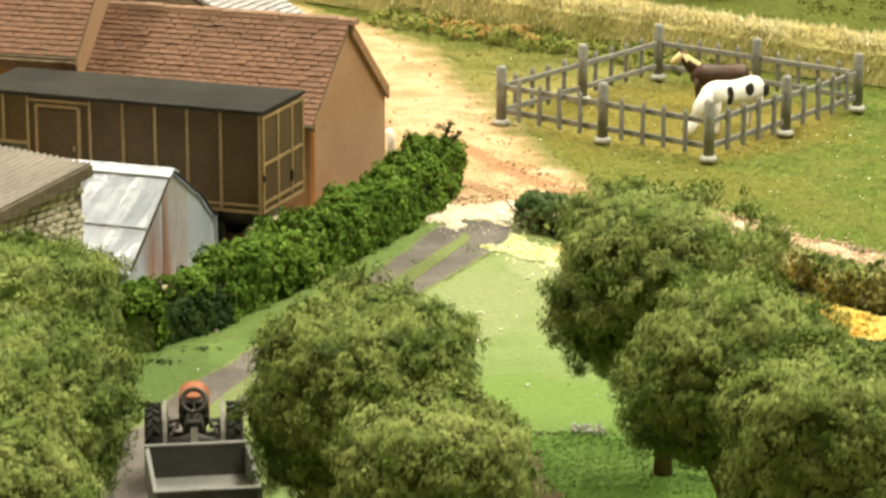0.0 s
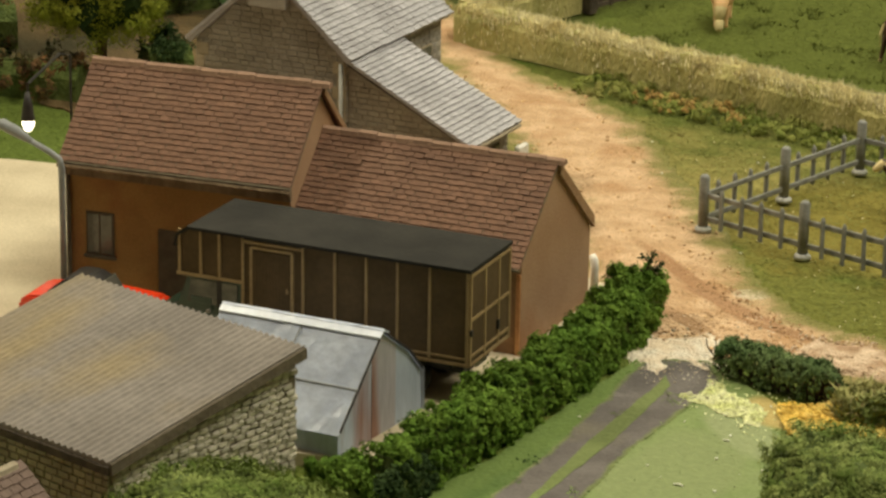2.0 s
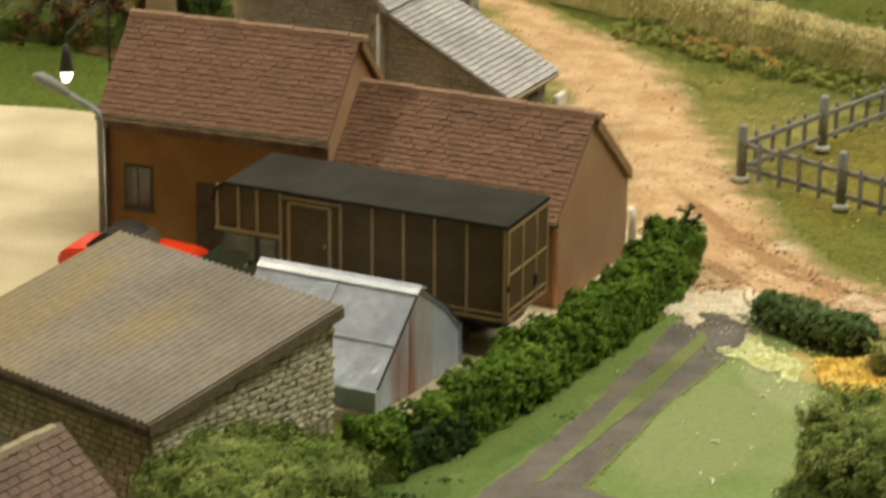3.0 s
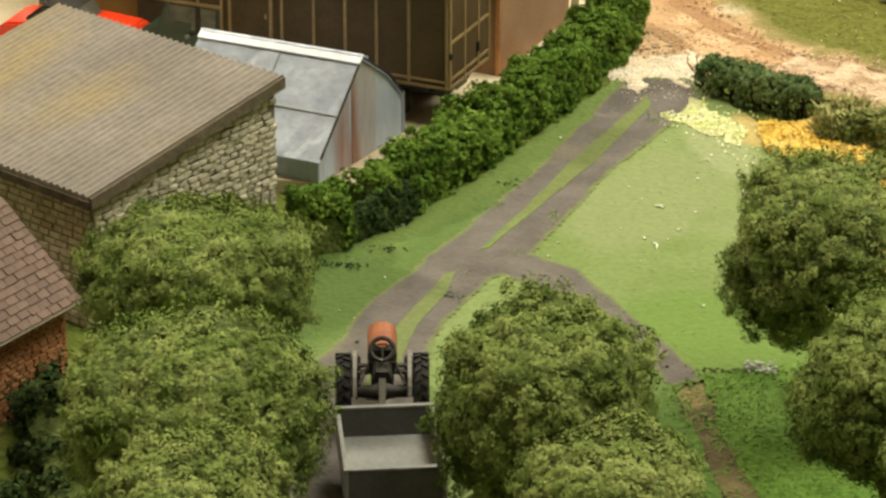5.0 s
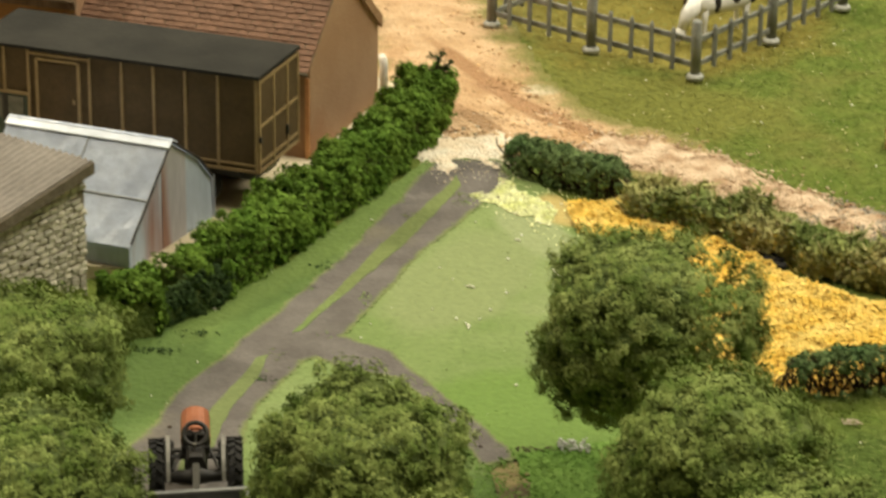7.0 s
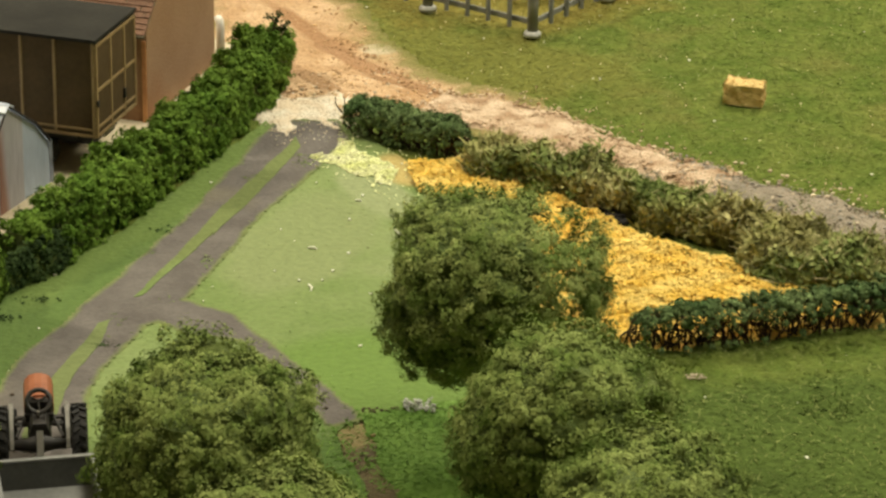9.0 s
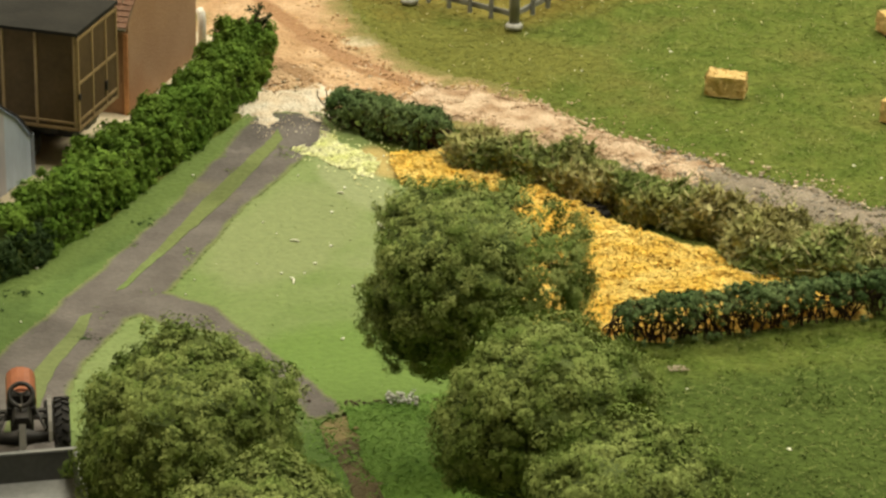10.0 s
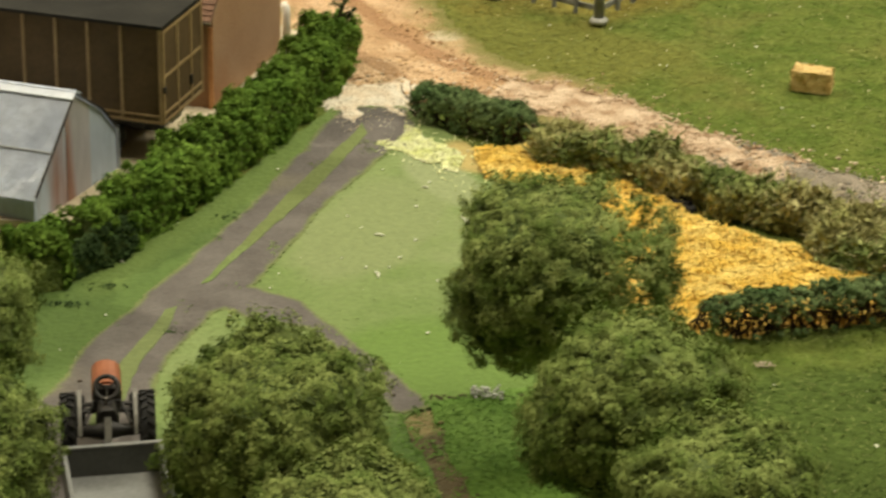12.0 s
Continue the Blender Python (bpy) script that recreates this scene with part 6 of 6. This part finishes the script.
for a, b in zip(C, C[1:] + C[:1]):
    d = (b - a).normalized()
    turn = math.degrees(math.atan2(d.y, d.x))
    for half in (0, 1):
        p, q = a.lerp(b, half * 0.5), a.lerp(b, half * 0.5 + 0.5)
        post = part("post", pm, None, fence, "", pose(p.x, p.y, 0.03))
        part("foot", fm, None, post, "pale grey foot")
        ln = (q - p).length
        for z in (0.36, 1.08):
            part("rail", box(0.14, ln - 0.14, -0.04, 0.04, z, z + 0.17, bevel=0.02), M["fence"], fence, "", pose(p.x, p.y, 0, 0, 0, turn))
        for k in range(1, 5):
            c = p.lerp(q, k / 5)
            n_ = Vector((d.y, -d.x, 0)) * 0.1
            part("picket", km, None, fence, "", pose(c.x + n_.x, c.y + n_.y, 0.02 * (k % 2), 0, 0.8 * ((k * 7) % 3 - 1), turn))

g5 = thing("field_gate", "dark weathered wooden field gate between stout posts", "gate", (1.85, 116.5, 0), 52)
for x in (0.0, 5.55):
    part("gatepost", box(x - 0.22, x + 0.22, -0.22, 0.22, 0, 1.9, bevel=0.05), M["gate"], g5)
for k in range(6):
    part("bar", box(0.22, 5.33, -0.05 + 0.02 * (k % 2), 0.05, 0.14 + 0.26 * k, 0.33 + 0.26 * k + 0.02 * (k % 3), bevel=0.03), M["gate"], g5, m=pose(0, 0, 0.03 * (k % 2), 0, 0.4 * ((k * 5) % 3 - 1), 0))
part("brace", prism([(0.3, 0.25), (0.55, 0.25), (5.2, 1.35), (5.2, 1.5), (4.9, 1.5)], "y", 0.055, 0.11), M["gate"], g5)
for x in (0.35, 1.3, 2.2, 3.05, 4.1, 5.15):
    part("upright", box(x - 0.1, x + 0.1, -0.09, 0.09, 0.12, 1.62 + 0.1 * math.sin(x * 3), bevel=0.02), M["gate"], g5)

sl = thing("street_lamp", "grey swan-neck street lamp beside the cottage", "street lamp", (-12.95, 81.6, YZ))
part("pole", tube([(0, 0, 0), (0, 0, 3.75), (-0.05, 0.0, 3.98), (-0.3, 0.12, 4.12), (-0.9, 0.42, 4.36)], [0.10, 0.095, 0.09, 0.085, 0.08], 10), M["lamp"], sl)
part("lamp_head", tube([(-0.85, 0.4, 4.34), (-1.3, 0.62, 4.54), (-1.75, 0.84, 4.7), (-1.95, 0.92, 4.72)], [0.085, 0.16, 0.16, 0.05], 10), M["lamp"], sl)
hl = thing("lantern", "lit hanging lantern on a thin dark bracket", "lamp", (-14.94, 88.2, YZ - 0.95))
part("bracket", tube([(0.75, 3.4, 0.9), (0.75, 3.4, 5.2), (0.5, 2.9, 5.35), (0.02, 0.02, 5.2), (0, 0, 4.9)], [0.06, 0.05, 0.045, 0.045, 0.04], 6), M["black"], hl)
part("hood", tube([(0, 0, 4.95), (0, 0, 4.55), (0, 0, 4.2), (0, 0, 4.1)], [0.06, 0.15, 0.2, 0.21], 10), M["black"], hl)
part("bulb", tube([(0, 0, 4.12), (0, 0, 3.98), (0, 0, 3.82), (0, 0, 3.76)], [0.18, 0.18, 0.12, 0.04], 12), M["bulb"], hl, "glowing white bulb")


def rock(at, size, seed):
    """A rounded, uneven pale boulder."""
    bm = bmesh.new()
    bmesh.ops.create_icosphere(bm, subdivisions=3, radius=size)
    for v in bm.verts:
        v.co *= 1 + 0.35 * noise.noise(v.co * 2.2 + Vector((seed, 0, 0)))
        v.co.z = v.co.z * 0.6 + size * 0.3
    solid("rock", bm, M["pebble"], "pale rounded rock lying on the grass", "rock", at, group="pale rocks")


for k, (x, y) in enumerate(((12.2, 130.0), (13.0, 130.3), (15.0, 131.8), (-0.95, 123.0))):
    rock((x, y, 0.0), (0.2, 0.28, 0.26, 0.2)[k], 3.1 * k)

# ---- animals as plain toy figures, bales ----
def beast(name, at, rz, material, label, category, length=1.7, height=1.45, graze=False, mane=None, swing=0.0, patches=(), plump=1.0):
    """A moulded toy animal as one mesh: barrel, neck, head, legs and tail."""
    bm = bmesh.new()
    b = height
    L = length / 2
    barrel = [(-1, 0.4), (-0.98, 0.62), (-0.9, 0.86), (-0.75, 0.97), (-0.45, 0.95), (-0.1, 0.9), (0.3, 0.94), (0.6, 0.99), (0.82, 0.9), (0.95, 0.7), (1.02, 0.4)]
    tube([(x * L, 0, b * (0.74 - 0.05 * math.cos(x * 1.5))) for x, q in barrel], [b * 0.225 * plump * q for x, q in barrel], 14, bm)
    if graze:
        neck = [(L * 0.8, 0, b * 0.76), (L * 1.25, 0, b * 0.52), (L * 1.42, 0, b * 0.26)]
        head = [(L * 1.40, 0, b * 0.34), (L * 1.46, 0, b * 0.22), (L * 1.60, 0, b * 0.06), (L * 1.64, 0, b * 0.03)]
    else:
        neck = [(L * 0.75, 0, b * 0.78), (L * 1.15, 0, b * 1.0), (L * 1.3, 0, b * 1.12)]
        head = [(L * 1.2, 0, b * 1.14), (L * 1.32, 0, b * 1.12), (L * 1.62, 0, b * 0.97), (L * 1.70, 0, b * 0.94)]
    tube(neck, [b * 0.165 * plump, b * 0.115 * plump, b * 0.085 * plump], 10, bm)
    tube(head, [b * 0.06, b * 0.09 * plump, b * 0.065 * plump, b * 0.045], 10, bm)
    for s in (-1, 1):
        e = Vector(head[0]) + Vector((0, s * 0.06, 0.05))
        tube([e, e + Vector((-0.02, s * 0.06, 0.12))], [0.035, 0.01], 5, bm)
    for k, (x, y) in enumerate(((L * 0.75, 0.13), (L * 0.75, -0.13), (-L * 0.8, 0.13), (-L * 0.8, -0.13))):
        sw = swing * (1 if k in (0, 3) else -1)
        tube([(x, y * b, b * 0.66), (x + sw * 0.4, y * b, b * 0.34), (x + sw * 0.8, y * b, b * 0.05), (x + sw * 0.8, y * b, 0)], [b * 0.11, b * 0.055, b * 0.038, b * 0.055], 8, bm)
    tube([(-L, 0, b * 0.82), (-L * 1.12, 0, b * 0.6), (-L * 1.1, 0, b * 0.36)], [0.04, 0.05, 0.03], 6, bm)
    plain = len(bm.faces)
    for x, z, wx, wz in patches:
        for side in (-1, 1):
            made = bmesh.ops.create_icosphere(bm, subdivisions=2, radius=1, matrix=Matrix.Translation((x * L, side * b * 0.19 * plump, z * b)) @ Matrix.Diagonal((wx, 0.06 * plump, wz, 1)))
    ob = solid(name, bm, material, label, category, at, rz)
    if patches:
        ob.data.materials.append(M["black"])
        for p in list(ob.data.polygons)[plain:]:
            p.material_index = 1
    if mane:
        me = ob.data
        me.materials.append(mane)
        for p in me.polygons:
            c = p.center
            if c.x < -L * 1.02 or (c.x > L * 0.7 and c.x < L * 1.3 and c.z > b * 0.98 and p.normal.z > 0.1) or c.x > L * 1.36:
                p.material_index = 1
    return ob


beast("toy_cow", (11.75, 89.05, 0.04), 212, M["cowhide"], "white toy cow with black patches grazing in the paddock", "toy cow", 2.0, 1.55, graze=True, patches=((0.42, 0.72, 0.15, 0.29), (-0.32, 0.78, 0.17, 0.21), (-0.93, 0.72, 0.13, 0.2)), plump=1.2)
beast("toy_horse", (11.7, 92.0, 0.04), 172, M["brownhide"], "dark brown toy horse with cream face in the paddock", "toy horse", 1.75, 1.4, mane=M["mane"], plump=1.15)
beast("toy_cow", (6.85, 115.6, 0.02), 262, M["tanhide"], "tan toy cow grazing in the far pasture", "toy cow", 2.0, 1.6, graze=True, plump=1.3, mane=M["mane"])
beast("toy_horse", (13.3, 110.3, 0.02), 8, M["brownhide"], "dark brown toy horse with cream tail walking", "toy horse", 2.0, 1.75, mane=M["mane"], swing=0.25)
beast("toy_horse", (13.9, 112.0, 0.02), 14, M["brownhide"], "brown and cream toy horse behind another", "toy horse", 2.0, 1.75, mane=M["mane"], swing=0.2)


def bale(at, rz, label):
    bm = box(-0.52, 0.52, -0.32, 0.32, 0, 0.58)
    bmesh.ops.subdivide_edges(bm, edges=list(bm.edges), cuts=6, use_grid_fill=True)
    for v in bm.verts:
        q = v.co.copy()
        v.co += 0.05 * noise.noise_vector(q * 4 + Vector(at)) + 0.02 * noise.noise_vector(q * 11)
        v.co.z = max(v.co.z, 0)
    t = thing("straw_bale", label, "bale", at, rz, "bales in the field")
    part("straw_block", bm, M["bale"], t)
    n = 500
    f = rng.uniform(-1, 1, (n, 3)) * np.array([0.53, 0.33, 0.29]) + np.array([0, 0, 0.29])
    ax = rng.integers(0, 3, n)
    lim = np.array([0.525, 0.325, 0.29])
    f[np.arange(n), ax] = np.sign(rng.uniform(-1, 1, n)) * lim[ax] + np.where(ax == 2, 0.29, 0)
    f[:, 2] = np.maximum(f[:, 2], 0.02)
    part("loose_straw", leaves("loose_straw", f, 0.045, M["bale"], rng), None, t)


bale((15.75, 79.55, 0.0), -20, "golden straw bale lying on the grass")
bale((21.6, 84.4, 0.0), 12, "golden straw bale lying on the grass")
bale((20.1, 77.2, 0.0), -35, "golden straw bale lying on the grass")

# ---- roof tiles, slates, stones ----
tiled_slope(low, -6.9, 0.05, -2.62, 2.76 - YZ, 0, 5.0 - YZ, 0.3, 0.175, M["rooftile"], r=R7)
ridge_tiles(low, -6.9, 0.05, 0, 5.06 - YZ, M["ridgetile"])
tiled_slope(tall, -6.85, 0.06, -2.3, 4.03 - YZ, 0, 6.32 - YZ, 0.3, 0.175, M["rooftile"], r=R7)
ridge_tiles(tall, -6.85, 0.06, 0, 6.38 - YZ, M["ridgetile"])
tiled_slope(bo, -9.0, 0.03, -2.05, 2.0, 0, 3.82, 0.32, 0.19, M["browntile"], r=R7)
ridge_tiles(bo, -9.0, 0.03, 0, 3.88, M["quoin"])


def slates(parent, y0, y1, x_eave, z_eave, x_ridge, z_ridge, w, d, material):
    """Courses of small overlapping slates on a slope that falls along x, as one part."""
    up = Vector((x_ridge - x_eave, 0, z_ridge - z_eave))
    length = up.length
    up.normalize()
    out = Vector((-up.z, 0, up.x)) if up.x > 0 else Vector((up.z, 0, -up.x))
    v, f = [], []
    rows = round(length / d)
    for j in range(rows):
        y = y0 - w * (0.5 * (j % 2))
        base = Vector((x_eave, 0, z_eave)) + up * (j * length / rows)
        while y < y1:
            a, b = max(y, y0) + 0.008, min(y + w, y1) - 0.008
            y += w
            if b - a < 0.05:
                continue
            lift = 0.05 + 0.006 * R7.normal()
            slip = 0.012 * R7.normal()
            n0 = len(v)
            for s, t in ((slip, lift + 0.02), (d * 1.2, 0.012)):
                for q in (a, b):
                    p = base + up * s + Vector((0, q, 0))
                    v += [p + out * t, p - out * 0.02]
            f += [tuple(n0 + k for k in q) for q in ((0, 2, 6, 4), (0, 1, 3, 2), (2, 3, 7, 6), (0, 4, 5, 1))]
    tagged(part("slating", raw("slating", v, f, material), None, parent), kind="stuff")


slates(house, -0.1, HL + 0.1, 0.14, 5.08, -HW / 2, 7.52, 0.22, 0.2, M["slate"])
slates(house, 0.0, 3.4, 4.12, 2.94, 0.02, 5.02, 0.22, 0.2, M["slate"])


def stone_mesh(w, h, d, seed, material):
    r = np.random.default_rng(seed)
    bm = box(-w / 2, w / 2, -d, 0.02, -h / 2, h / 2, bevel=min(w, h) * 0.2)
    for v in bm.verts:
        if v.co.y < 0:
            v.co += Vector(r.normal(size=3) * 0.012)
    return mesh_of("stone", bm, material)


STONES = [stone_mesh(w, 0.14, 0.06, k, M["stone"]) for k, w in enumerate((0.30, 0.25, 0.20, 0.27))]


def stone_wall(parent, length, z_at, m, r, course=0.16, start=0.0):
    """Courses of single stones along a wall's x, below the height z_at(x)."""
    z = start + course / 2
    while z < 5:
        x = r.uniform(0, 0.15)
        while x < length - 0.1:
            k = int(r.integers(0, 4))
            w = (0.30, 0.25, 0.20, 0.27)[k] + 0.022
            if z + 0.1 < z_at(x + w / 2) and x + w < length + 0.12:
                part("stone", STONES[k], None, parent, m=m @ pose(x + w / 2, r.normal() * 0.012, z + r.normal() * 0.008, 0, r.normal() * 1.5, 0))
            x += w
        z += course


def brick_skin(name, parent, length, z_at, m, material, r, w=0.34, h=0.15, z0=0.0, depth=0.055):
    """A wall face of many small proud stones as one part."""
    v, f = [], []
    z, j = z0, 0
    while z < 8:
        x = -w * 0.5 * (j % 2)
        while x < length:
            ww = w * r.uniform(0.7, 1.2)
            a, b = max(x, 0) + 0.012, min(x + ww, length) - 0.012
            if b - a > 0.05 and z + h < z_at((a + b) / 2):
                d = depth * r.uniform(0.6, 1.0)
                n0 = len(v)
                v += [m @ Vector(q) for q in ((a, 0.02, z + 0.012), (b, 0.02, z + 0.012), (b, 0.02, z + h - 0.012), (a, 0.02, z + h - 0.012),
                                              (a + 0.015, -d, z + 0.025), (b - 0.015, -d, z + 0.025), (b - 0.015, -d, z + h - 0.025), (a + 0.015, -d, z + h - 0.025))]
                f += [tuple(n0 + k for k in q) for q in ((4, 5, 6, 7), (0, 1, 5, 4), (1, 2, 6, 5), (2, 3, 7, 6), (3, 0, 4, 7))]
            x += ww
        z += h
        j += 1
    ob = part(name, raw(name, v, f, material), None, parent)
    tagged(ob, kind="stuff")


# the barn's end wall: single stones above the height of the trees, a joined rest below; then its front wall
stone_wall(barn, BW - 0.3, lambda x: 3.08 + 1.05 * (x + 0.16) / BW, pose(0.16, 0.18, 0, 0, 0, 0), R7, start=1.6)
brick_skin("lower_stonework", barn, BW - 0.3, lambda x: 1.7, pose(0.16, 0.18, 0), M["stone"], R7, 0.28, 0.16)
brick_skin("front_stonework", barn, 5.8, lambda x: 3.1, pose(0.16, 5.98, 0, 0, 0, -90), M["stone"], R7, 0.34, 0.175)
brick_skin("chimney_stonework", house, 1.24, lambda x: 1.85, pose(-3.26, 0.055, 6.42), M["greystone"], R7, 0.38, 0.17, depth=0.032)
brick_skin("gable_stonework", house, HW - 0.3, lambda x: 5.12 + 2.3 * (1 - abs(x - (HW - 0.3) / 2) / ((HW - 0.3) / 2)), pose(-HW + 0.15, 0.15, 0), M["greystone"], R7, 0.38, 0.17, depth=0.032)
brick_skin("lean_to_stonework", house, 3.85, lambda x: 4.75 - 1.92 * x / 3.85, pose(-0.1, 0.3, 0), M["greystone"], R7, 0.38, 0.17, depth=0.032)
brick_skin("lean_to_front_stonework", house, 2.9, lambda x: 2.8, pose(3.75, 0.3, 0, 0, 0, 90), M["greystone"], R7, 0.38, 0.17, depth=0.032)
brick_skin("side_stonework", house, HL - 0.3, lambda x: 5.0, pose(-0.15, 0.15, 0, 0, 0, 90), M["greystone"], R7, 0.38, 0.17, depth=0.032)
brick_skin("brickwork", bo, 8.8, lambda x: 1.8, pose(-9.0, -1.75, 0), M["brickred"], R7, 0.26, 0.11)

# ---- everything above stands at full size: reduce it to the model's true size ----
for ob in list(scene.objects):
    if ob.parent is None and ob.type in ("MESH", "EMPTY"):
        ob.matrix_basis = Matrix.Diagonal((S, S, S, 1)) @ ob.matrix_basis
